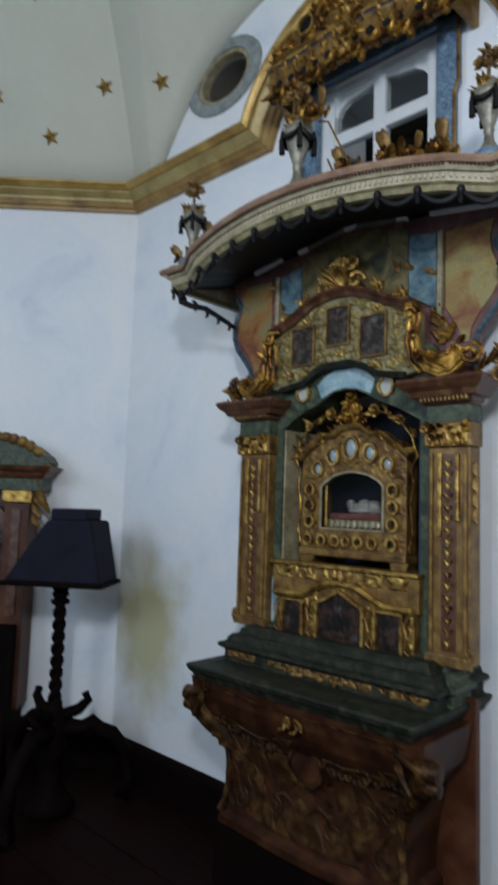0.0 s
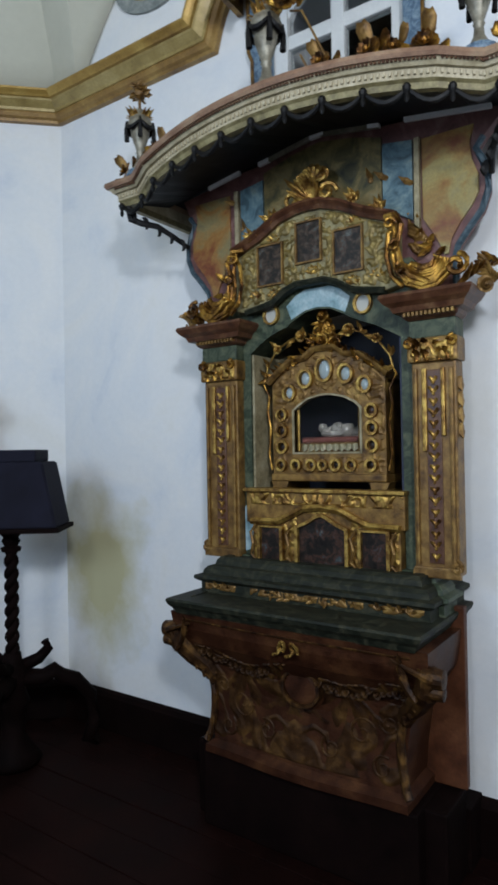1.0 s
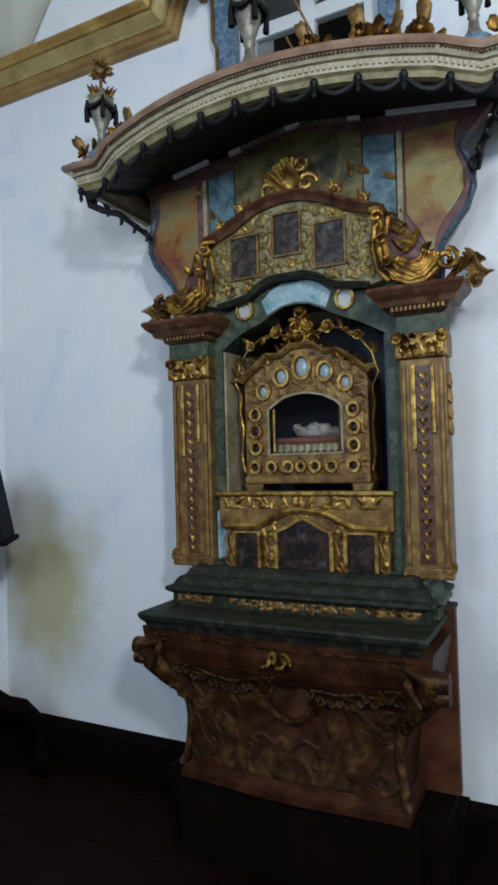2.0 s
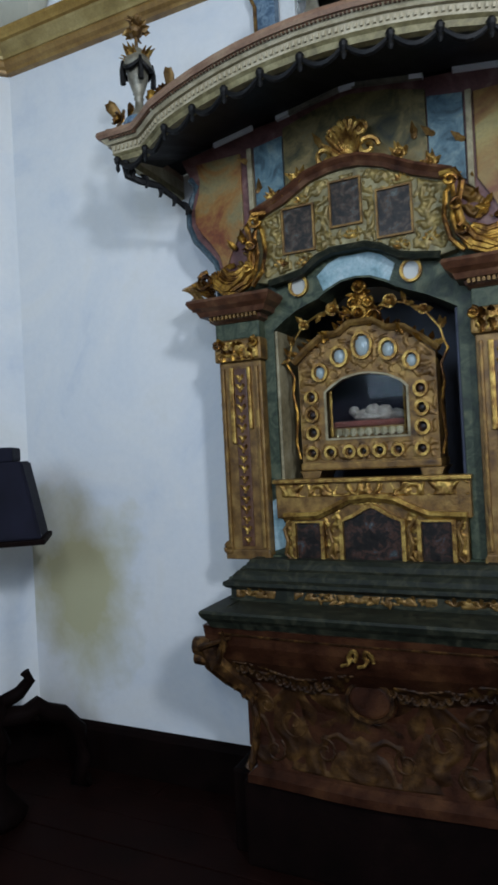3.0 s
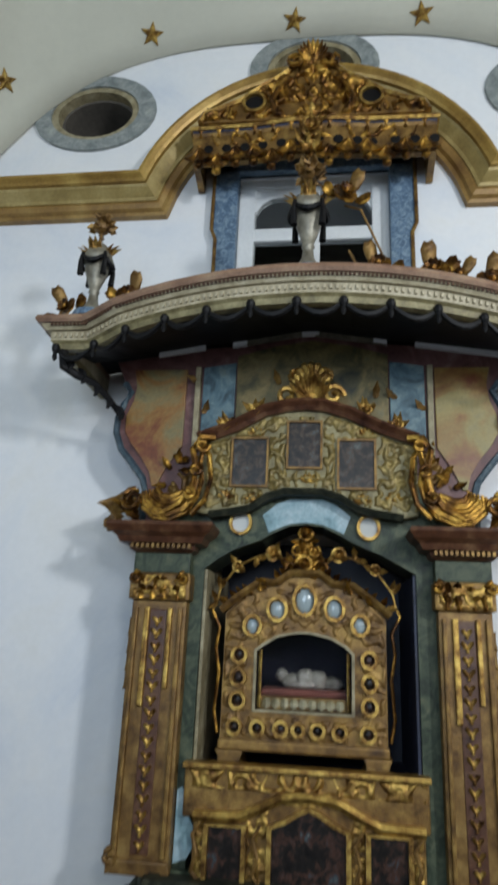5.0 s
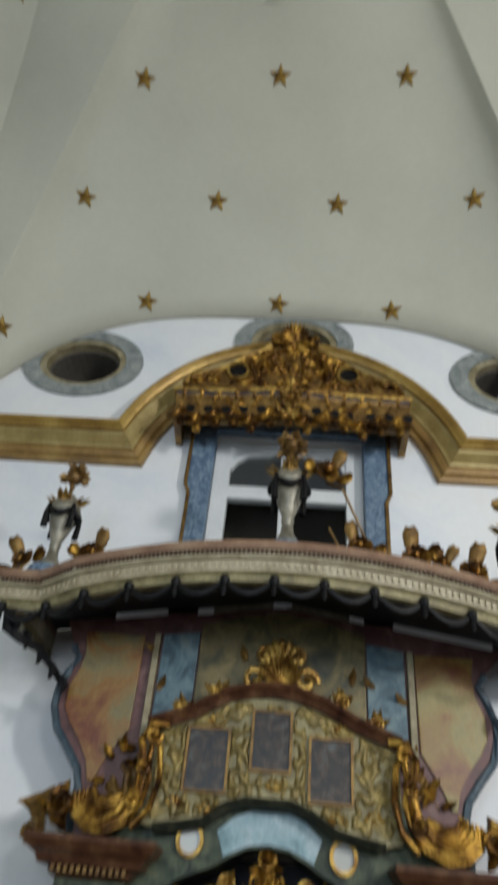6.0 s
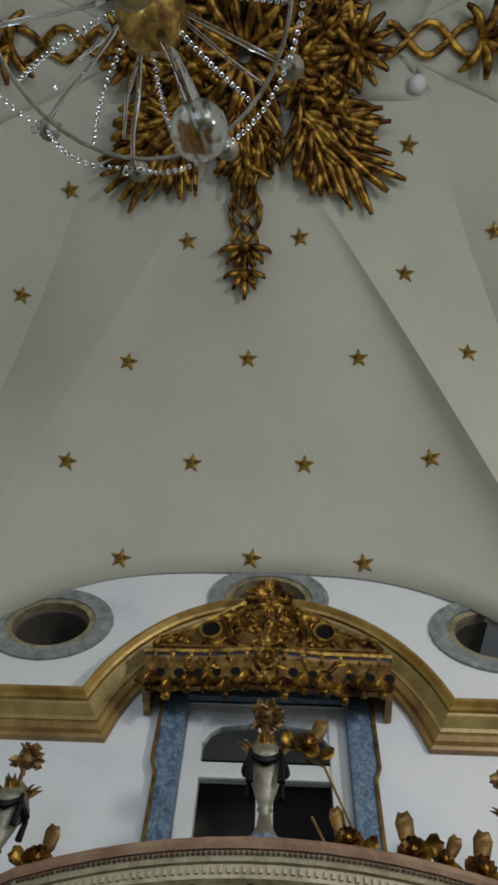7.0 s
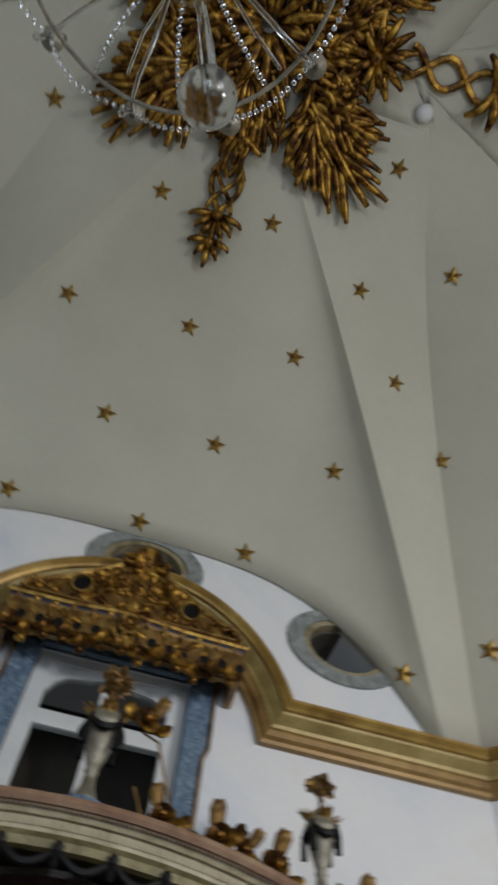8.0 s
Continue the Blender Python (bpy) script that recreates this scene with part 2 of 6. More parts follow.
def pieces(name, bm, material, parent, label="", smooth=False):
    """Links each separate island of a bmesh as a part of its own."""
    bmesh.ops.recalc_face_normals(bm, faces=bm.faces)
    bm.verts.index_update()
    bm.faces.index_update()
    left = set(bm.verts)
    while left:
        seed = min(left, key=lambda v: v.index)
        stack, group = [seed], {seed}
        while stack:
            v = stack.pop()
            for e in v.link_edges:
                o = e.other_vert(v)
                if o not in group:
                    group.add(o)
                    stack.append(o)
        left -= group
        order = sorted(group, key=lambda v: v.index)
        where = {v: k for k, v in enumerate(order)}
        faces = {f for v in group for f in v.link_faces}
        me = bpy.data.meshes.new(name)
        me.from_pydata([v.co[:] for v in order], [], [[where[v] for v in f.verts] for f in sorted(faces, key=lambda f: f.index)])
        if smooth:
            me.shade_smooth()
        me.materials.append(material)
        ob = new(name, me)
        ob.parent = parent
        if label:
            ob["label"] = label
    bm.free()


def thing(name, label, category, at=(0, 0, 0), group="", kind=""):
    ob = new(name)
    ob.empty_display_size = 0.1
    ob.location = at
    return tagged(ob, label, category, group, kind)


def add_box(bm, x0, x1, y0, y1, z0, z1, bevel=0.0):
    r = bmesh.ops.create_cube(bm, size=1, matrix=Matrix.Translation(((x0 + x1) / 2, (y0 + y1) / 2, (z0 + z1) / 2)) @ Matrix.Diagonal((abs(x1 - x0), abs(y1 - y0), abs(z1 - z0), 1)))
    if bevel:
        edges = {e for v in r["verts"] for e in v.link_edges}
        bmesh.ops.bevel(bm, geom=list(edges), offset=bevel, segments=2, affect="EDGES", profile=0.6)
    return bm


def box(x0, x1, y0, y1, z0, z1, bevel=0.006):
    return add_box(bmesh.new(), x0, x1, y0, y1, z0, z1, bevel)


def add_prism(bm, outline, y0, y1):
    """A front outline of (x, z), extruded from y0 to y1."""
    a = [bm.verts.new((x, y0, z)) for x, z in outline]
    c = [bm.verts.new((x, y1, z)) for x, z in outline]
    bm.faces.new(a)
    bm.faces.new(c[::-1])
    for i in range(len(a)):
        j = (i + 1) % len(a)
        bm.faces.new((a[i], c[i], c[j], a[j]))
    return bm


def prism(outline, y0, y1, bevel=0.0):
    bm = add_prism(bmesh.new(), outline, y0, y1)
    if bevel:
        front = [e for e in bm.edges if all(abs(v.co.y - y0) < 1e-6 for v in e.verts)]
        bmesh.ops.bevel(bm, geom=front, offset=bevel, segments=2, affect="EDGES", profile=0.6)
    return bm


def frame_prism(outer, inner, y0, y1):
    """A flat frame: two outlines of equal length joined as a ring, from y0 to y1."""
    bm = bmesh.new()
    k = len(outer)
    rings = [[bm.verts.new((x, y, z)) for x, z in o] for o, y in ((outer, y0), (inner, y0), (inner, y1), (outer, y1))]
    for r in range(4):
        a, c = rings[r], rings[(r + 1) % 4]
        for i in range(k):
            j = (i + 1) % k
            bm.faces.new((a[i], a[j], c[j], c[i]))
    return bm


def sweep(path, profile, plane="xz", closed=False, start=None, end=None):
    """Sweeps a closed profile of (across, out) along a mitred polyline.
    plane xz: the path lies on a wall, across is in that plane, out is -y. plane xy: the path is a plan, across is z, out is to the path's right."""
    bm = bmesh.new()
    pts = [Vector(p) for p in path]
    rings = []
    m = len(pts)
    for i, p in enumerate(pts):
        prev = pts[i - 1] if (i or closed) else None
        nxt = pts[(i + 1) % m] if (i < m - 1 or closed) else None
        d0 = (p - prev).normalized() if prev is not None else (nxt - p).normalized()
        d1 = (nxt - p).normalized() if nxt is not None else d0
        n0, n1 = Vector((-d0.y, d0.x)), Vector((-d1.y, d1.x))
        nn = (n0 + n1).normalized()
        nn = nn / max(0.35, nn.dot(n0))
        ring = []
        for a, o in profile:
            if plane == "xz":
                q = p + nn * a
                ring.append(bm.verts.new((q.x, -o, q.y)))
            else:
                q = p - nn * o
                ring.append(bm.verts.new((q.x, q.y, a)))
        rings.append(ring)
    k = len(profile)
    for i in range(m if closed else m - 1):
        a, c = rings[i], rings[(i + 1) % m]
        for j in range(k):
            h = (j + 1) % k
            bm.faces.new((a[j], a[h], c[h], c[j]))
    if not closed:
        bm.faces.new(rings[0])
        bm.faces.new(rings[-1][::-1])
    return bm


def add_lathe(bm, profile, at=(0, 0, 0), seg=16, turn=None):
    at = Vector(at)
    rings = []
    for r, z in profile:
        ring = []
        for i in range(seg):
            a = 2 * math.pi * i / seg
            v = Vector((r * math.cos(a), r * math.sin(a), z))
            if turn is not None:
                v = turn @ v
            ring.append(bm.verts.new(at + v))
        rings.append(ring)
    for a, c in zip(rings, rings[1:]):
        for i in range(seg):
            j = (i + 1) % seg
            bm.faces.new((a[i], a[j], c[j], c[i]))
    bm.faces.new(rings[0][::-1])
    bm.faces.new(rings[-1])
    return bm


def add_tube(bm, pts, radius, seg=6, taper=None):
    """A round bar along 3D points; taper gives a factor of the radius from 0 to 1 along it."""
    pts = [Vector(p) for p in pts]
    rings = []
    up = Vector((0.13, 0.31, 0.94))
    for i, p in enumerate(pts):
        d = (pts[min(i + 1, len(pts) - 1)] - pts[max(i - 1, 0)]).normalized()
        a = d.cross(up).normalized()
        c = a.cross(d).normalized()
        f = radius * (taper(i / (len(pts) - 1)) if taper else 1.0)
        rings.append([bm.verts.new(p + (a * math.cos(2 * math.pi * k / seg) + c * math.sin(2 * math.pi * k / seg)) * f) for k in range(seg)])
    for a, c in zip(rings, rings[1:]):
        for k in range(seg):
            h = (k + 1) % seg
            bm.faces.new((a[k], a[h], c[h], c[k]))
    bm.faces.new(rings[0][::-1])
    bm.faces.new(rings[-1])
    return bm


def add_leaf(bm, base, way, normal, length, width, curl=0.3, ribs=7, thick=0.006, bend=0.0):
    """A carved leaf: pointed blade with a raised midrib, toothed edge and thickness, which curls off its ground."""
    base, way, normal = Vector(base), Vector(way).normalized(), Vector(normal).normalized()
    side = way.cross(normal).normalized()
    top, low = [], []
    for i in range(ribs + 1):
        t = i / ribs
        w = width * 0.5 * math.sin(math.pi * min(1, (t * 0.92 + 0.08))) ** 0.7 * (1.0 if i % 2 else 0.72)
        if i == ribs:
            w = width * 0.03
        c = base + way * (length * t) + side * (bend * length * t * t) + normal * (curl * length * (t * t - 0.25 * math.sin(math.pi * t)) + thick)
        row = [c - side * w - normal * (w * 0.35), c + normal * (width * 0.12 * (1 - t)), c + side * w - normal * (w * 0.35)]
        top.append([bm.verts.new(q) for q in row])
        low.append([bm.verts.new(q - normal * thick * 2) for q in row])
    for i in range(ribs):
        for j in range(2):
            bm.faces.new((top[i][j], top[i][j + 1], top[i + 1][j + 1], top[i + 1][j]))
            bm.faces.new((low[i][j + 1], low[i][j], low[i + 1][j], low[i + 1][j + 1]))
        for j, s in ((0, 1), (2, -1)):
            q = (top[i][j], top[i + 1][j], low[i + 1][j], low[i][j])
            bm.faces.new(q if s > 0 else q[::-1])
    return bm


def scroll_points(cx, cz, r0, turns, start, y, grow=0.2, flip=1, n=18, lift=0.0):
    """A flat spiral on the plane y, wound from radius r0 down to r0 * grow."""
    out = []
    for i in range(n + 1):
        t = i / n
        r = r0 * (1 - t * (1 - grow))
        a = start + flip * turns * 2 * math.pi * t
        out.append((cx + r * math.cos(a), y - lift * math.sin(math.pi * t), cz + r * math.sin(a)))
    return out


def arc(cx, cz, r, a0, a1, n):
    return [(cx + r * math.cos(radians(a0 + (a1 - a0) * i / n)), cz + r * math.sin(radians(a0 + (a1 - a0) * i / n))) for i in range(n + 1)]


def oval(cx, cz, rx, rz, n=28):
    return [(cx + rx * math.cos(2 * math.pi * i / n), cz + rz * math.sin(2 * math.pi * i / n)) for i in range(n)]


def add_petal(bm, base, way, normal, length, width, cup):
    """A rounded, cupped petal with thickness and a rolled rim."""
    base, way, normal = Vector(base), Vector(way).normalized(), Vector(normal).normalized()
    side = way.cross(normal).normalized()
    faces = []
    for drop in (0.0, length * 0.10):
        rows = []
        for f, w in ((0.0, 0.30), (0.35, 0.85), (0.75, 1.0), (1.0, 0.55)):
            up = cup * length * f * f - (0.10 * length if f > 0.9 else 0.0)
            c = base + way * length * f + normal * (up - drop)
            rows.append([bm.verts.new(c + side * (width * 0.5 * w * u) + normal * (cup * 0.35 * width * u * u)) for u in (-1, 0, 1)])
        faces.append(rows)
    top, low = faces
    for i in range(3):
        for j in range(2):
            bm.faces.new((top[i][j], top[i][j + 1], top[i + 1][j + 1], top[i + 1][j]))
            bm.faces.new((low[i][j + 1], low[i][j], low[i + 1][j], low[i + 1][j + 1]))
        for j in (0, 2):
            bm.faces.new((top[i][j], top[i + 1][j], low[i + 1][j], low[i][j]))
    for i in (0, 3):
        for j in range(2):
            bm.faces.new((top[i][j], low[i][j], low[i][j + 1], top[i][j + 1]))
    return bm


def add_flower(bm, at, normal, size, petals=6):
    """A carved rose: two rings of cupped petals and a boss."""
    at, normal = Vector(at), Vector(normal).normalized()
    u = normal.orthogonal().normalized()
    w = normal.cross(u)
    for ring, (k, ln, cu) in enumerate(((petals, 1.0, 0.15), (petals - 1, 0.62, 0.75))):
        for i in range(k):
            a = 2 * math.pi * (i + 0.5 * ring) / k
            add_petal(bm, at + normal * size * 0.08 * ring, u * math.cos(a) + w * math.sin(a), normal, size * 0.52 * ln, size * 0.60 * ln, cu)
    m = Matrix.Translation(at + normal * size * 0.18) @ Matrix.Diagonal((1, 1, 1, 1))
    bmesh.ops.create_icosphere(bm, subdivisions=1, radius=size * 0.16, matrix=m)
    return bm


def relief(x0, x1, z0, z1, face, amp, scale, seed, inside=None, step=0.006, line=4.0):
    """Low carving of winding stems, mirrored about x = 0: it stands proud of the ground face(x, z) along them and dips below it between."""
    bm = bmesh.new()
    nx, nz = max(2, int((x1 - x0) / step)), max(2, int((z1 - z0) / step))
    rows = []
    for k in range(nz + 1):
        row = []
        for j in range(nx + 1):
            x, z = x0 + (x1 - x0) * j / nx, z0 + (z1 - z0) * k / nz
            p = Vector((abs(x + 0.012) * scale, z * scale, seed))
            q = p + 0.9 * Vector((perlin.noise(p + Vector((7, 0, 3))), perlin.noise(p + Vector((0, 9, 5))), 0))
            h = 1.0 - line * abs(perlin.noise(q)) + 0.35 * perlin.noise(q * 3.1)
            if j in (0, nx) or k in (0, nz) or (inside and not inside(x, z)):
                h = -1.0
            h = max(-0.5, min(1.0, h))
            row.append((bm.verts.new((x, face(x, z) - amp * h, z)), h))
        rows.append(row)
    for k in range(nz):
        for j in range(nx):
            q = (rows[k][j], rows[k][j + 1], rows[k + 1][j + 1], rows[k + 1][j])
            if max(v[1] for v in q) > -0.15:
                f = bm.faces.new([v[0] for v in q])
                f.smooth = True
    for v in [v for v in bm.verts if not v.link_faces]:
        bm.verts.remove(v)
    return bm


def level(points, x):
    """Height of a polyline of (x, z) at x."""
    pts = sorted(points)
    for (xa, za), (xb, zb) in zip(pts, pts[1:]):
        if xa <= x <= xb and xb > xa:
            return za + (zb - za) * (x - xa) / (xb - xa)
    return pts[0][1] if x < pts[0][0] else pts[-1][1]


# ---- the room: an elongated octagon under a cloister vault, with a lunette over the altar ----
XL, XR, DEEP = -1.99, 1.80, 5.1
DIAG = 1.43
CORNERS = [(XL, 0), (XR, 0), (XR + DIAG, -DIAG), (XR + DIAG, DIAG - DEEP), (XR, -DEEP), (XL, -DEEP), (XL - DIAG, DIAG - DEEP), (XL - DIAG, -DIAG)]
APEX, SPRING, CROWN, REACH = 6.50, 3.95, 4.86, 2.55
MIDX, LUNETTE, LDEEP, ARCHPOW = -0.095, 1.70, 2.25, 3.3


def wall_distance(x, y):
    best = 99.0
    for (ax, ay), (bx, by) in zip(CORNERS, CORNERS[1:] + CORNERS[:1]):
        ln = math.hypot(bx - ax, by - ay)
        best = min(best, ((x - ax) * (by - ay) - (y - ay) * (bx - ax)) / ln)
    return max(0.0, best)


def shell(d):
    return SPRING + (APEX - SPRING) * (1 - (1 - min(1.0, d / REACH)) ** 2.5)


def lunette_x(s, u):
    """Plan x across the lunette: s from -1 to 1 between its two groins, u from the wall inward."""
    return MIDX + (-0.08 * u) + s * (LUNETTE * (1 - u) + 0.01)


def lunette_z(s, y):
    low = shell(-y)
    high = max(low, CROWN + (APEX - CROWN) * (1 - (1 - min(1.0, -y / REACH)) ** 2.2))
    return low + (high - low) * (1 - abs(s) ** (ARCHPOW - 5.5 * y))


BULGE = 0.20


def bulge(y):
    """How far the vault stands above its plain curve along the corner lines beside the altar wall."""
    u = min(1.0, max(0.0, -y / LDEEP))
    return BULGE * 6.75 * u * (1 - u) ** 2


def flank(x, y, f):
    return shell(-y) + bulge(y) * f


def vault_z(x, y):
    d = wall_distance(x, y)
    z = shell(d)
    side = 1 if x > MIDX else -1
    edge = (XR if side > 0 else XL) - side * d * math.tan(radians(22.5))
    if abs(d + y) < 1e-6:
        groin = lunette_x(side, min(1.0, d / LDEEP))
        z += bulge(y) * max(0.0, min(1.0, (x - groin) / (edge - groin)))
    elif d < REACH:
        far = (XR + DIAG if side > 0 else XL - DIAG) - side * d * EXSLOPE
        z += bulge(-d) * max(0.0, 1 - abs(x - edge) / max(1e-3, abs(far - edge)))
    u = -y / LDEEP
    if 0 <= u < 1:
        s = (x - lunette_x(0, u)) / (LUNETTE * (1 - u) + 0.01)
        if abs(s) < 1:
            z = max(z, lunette_z(s, y))
    return z


def patch(bm, a, b, c, d, height, ns, nu):
    """A curved quad of the vault: a to b along the outer edge, d to c along the inner one."""
    grid = []
    for k in range(nu + 1):
        row = []
        for j in range(ns + 1):
            f, g = j / ns, k / nu
            x = (a[0] + (b[0] - a[0]) * f) * (1 - g) + (d[0] + (c[0] - d[0]) * f) * g
            y = (a[1] + (b[1] - a[1]) * f) * (1 - g) + (d[1] + (c[1] - d[1]) * f) * g
            row.append(bm.verts.new((x, y, height(x, y, f, g))))
        grid.append(row)
    for k in range(nu):
        for j in range(ns):
            bm.faces.new((grid[k][j], grid[k][j + 1], grid[k + 1][j + 1], grid[k + 1][j]))


plain = lambda x, y, f, g: shell(wall_distance(x, y))
tan = math.tan(radians(22.5))
RL, RR, RY = XL + REACH * tan, XR - REACH * tan, -REACH
EX, EY = (DEEP / 2 - DIAG) / tan, -REACH
EXSLOPE = EX / REACH
bm = bmesh.new()
endl, endr = lunette_x(-1, 1), lunette_x(1, 1)
patch(bm, (lunette_x(-1, 0), 0), (lunette_x(1, 0), 0), (endr, -LDEEP), (endl, -LDEEP), lambda x, y, f, g: lunette_z(2 * f - 1, y), 60, 30)
patch(bm, (XL, 0), (lunette_x(-1, 0), 0), (endl, -LDEEP), (XL + LDEEP * tan, -LDEEP), lambda x, y, f, g: flank(x, y, 1 - f), 10, 30)
patch(bm, (lunette_x(1, 0), 0), (XR, 0), (XR - LDEEP * tan, -LDEEP), (endr, -LDEEP), lambda x, y, f, g: flank(x, y, f), 10, 30)
patch(bm, (XL + LDEEP * tan, -LDEEP), (XR - LDEEP * tan, -LDEEP), (RR, RY), (RL, RY), lambda x, y, f, g: shell(-y), 10, 4)
patch(bm, (XR, -DEEP), (XL, -DEEP), (RL, RY), (RR, RY), plain, 12, 30)
for q in (1, 3, 5, 7):
    a, b = CORNERS[q], CORNERS[(q + 1) % 8]
    east = q in (1, 3)
    peak = (XR + DIAG - EX if east else XL - DIAG + EX, EY)
    ridge = (RR if east else RL, RY)
    rise = {1: lambda x, y, f, g: plain(x, y, f, g) + bulge(-REACH * g) * (1 - f), 7: lambda x, y, f, g: plain(x, y, f, g) + bulge(-REACH * g) * f}.get(q, plain)
    patch(bm, a, b, peak if q in (1, 5) else ridge, ridge if q in (1, 5) else peak, rise, 16, 34)
for q in (2, 6):
    a, b = CORNERS[q], CORNERS[(q + 1) % 8]
    peak = (XR + DIAG - EX if q == 2 else XL - DIAG + EX, EY)
    patch(bm, a, b, (peak[0], peak[1] - 0.001), (peak[0], peak[1] + 0.001), plain, 12, 24)
bmesh.ops.remove_doubles(bm, verts=bm.verts, dist=0.0004)
for f in bm.faces:
    f.smooth = True
for e in bm.edges:
    on_groin = all(v.co.y > -LDEEP + 0.05 and min(abs(v.co.x - lunette_x(k, -v.co.y / LDEEP)) for k in (-1, 1)) < 0.004 for v in e.verts)
    e.smooth = not on_groin and e.calc_face_angle(0) < radians(20)
vault = part("ceiling", bm, VAULT)
tagged(vault, "off-white plaster cloister vault with a lunette", "ceiling", kind="structure")
thick = vault.modifiers.new("thickness", "SOLIDIFY")
thick.thickness, thick.offset = 0.06, 0.0


def wall_matrix(i):
    a, b = Vector((*CORNERS[i], 0)), Vector((*CORNERS[(i + 1) % 8], 0))
    d = b - a
    return Matrix.Translation((a + b) / 2) @ Matrix.Rotation(math.atan2(d.y, d.x), 4, "Z"), d.length / 2


def wall_mesh(half, holes, top, thickness=0.45):
    """A wall from the floor to the vault, with real openings, in its own frame: x along it, y outward."""
    bm = bmesh.new()
    for lp in [[(-half, 0), (half, 0)] + top] + holes:
        vs = [bm.verts.new((x, 0, z)) for x, z in lp]
        for p, q in zip(vs, vs[1:] + vs[:1]):
            bm.edges.new((p, q))
    bmesh.ops.triangle_fill(bm, edges=bm.edges[:], use_beauty=True, use_dissolve=False)
    r = bmesh.ops.extrude_face_region(bm, geom=bm.faces[:])
    bmesh.ops.translate(bm, verts=[v for v in r["geom"] if isinstance(v, bmesh.types.BMVert)], vec=(0, thickness, 0))
    return bm


def rect(x0, x1, z0, z1):
    return [(x0, z0), (x1, z0), (x1, z1), (x0, z1)]


OCULI = [(-1.14, 4.45), (-0.02, 4.66), (1.12, 4.45)]
NICHE = [(-0.40, 1.42), (0.40, 1.42), (0.40, 2.30), (-0.40, 2.30)]
WINDOW = [(-0.37, 3.12), (0.34, 3.12), (0.34, 4.02), (-0.37, 4.02)]
NAMES = ["wall_north", "wall_north_east", "wall_east", "wall_south_east", "wall_south", "wall_south_west", "wall_west", "wall_north_west"]
HOLES = {0: [[(x - MIDX, z) for x, z in h] for h in [oval(x, z, 0.205, 0.15) for x, z in OCULI] + [NICHE, WINDOW]], 2: [rect(-0.30, 0.80, 2.0, 2.95)], 3: [rect(-0.84, -0.10, 3.12, 3.83)], 4: [rect(-1.85, -1.15, 3.0, 3.72), rect(-0.25, 1.25, 2.1, 3.6)]}
for i, name in enumerate(NAMES):
    m, half = wall_matrix(i)
    if i == 0:
        top = [(half, SPRING + 0.03)] + [(LUNETTE * (1 - 2 * k / 48), lunette_z(1 - 2 * k / 48, 0) + 0.03) for k in range(49)] + [(-half, SPRING + 0.03)]
    else:
        top = [(half, SPRING + 0.03), (-half, SPRING + 0.03)]
    ob = part(name, wall_mesh(half, HOLES.get(i, []), top), STAINED if i == 0 else PLASTER)
    ob.matrix_world = m
    tagged(ob, "limewashed white plaster wall with faint stains", "wall", kind="structure")

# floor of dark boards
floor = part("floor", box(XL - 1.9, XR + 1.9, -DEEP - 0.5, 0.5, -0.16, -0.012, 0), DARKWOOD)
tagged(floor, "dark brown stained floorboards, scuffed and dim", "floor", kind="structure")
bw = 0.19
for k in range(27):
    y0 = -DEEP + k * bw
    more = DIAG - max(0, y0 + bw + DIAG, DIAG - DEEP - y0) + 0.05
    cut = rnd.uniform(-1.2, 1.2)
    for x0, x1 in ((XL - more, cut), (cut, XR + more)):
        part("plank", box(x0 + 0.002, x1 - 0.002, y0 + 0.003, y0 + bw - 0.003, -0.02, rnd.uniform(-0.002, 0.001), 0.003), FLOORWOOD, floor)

# skirting and cornice along each wall
SKIRT = [(0.0, -0.02), (0.0, 0.035), (0.20, 0.035), (0.225, 0.022), (0.235, 0.0), (0.235, -0.02)]
LOWBAND = [(-0.070, -0.02), (-0.070, 0.035), (-0.055, 0.04), (-0.045, 0.058), (-0.025, 0.068), (-0.015, 0.068), (-0.015, -0.02)]
MIDBAND = [(-0.015, -0.02), (-0.015, 0.075), (0.0, 0.08), (0.035, 0.115), (0.045, 0.12), (0.045, -0.02)]
TOPBAND = [(0.045, -0.02), (0.045, 0.14), (0.056, 0.148), (0.072, 0.165), (0.084, 0.167), (0.092, 0.15), (0.092, -0.02)]
CZ = 3.865
knee = arc(-0.015, 3.663, 0.767, 164.7, 15.3, 28)
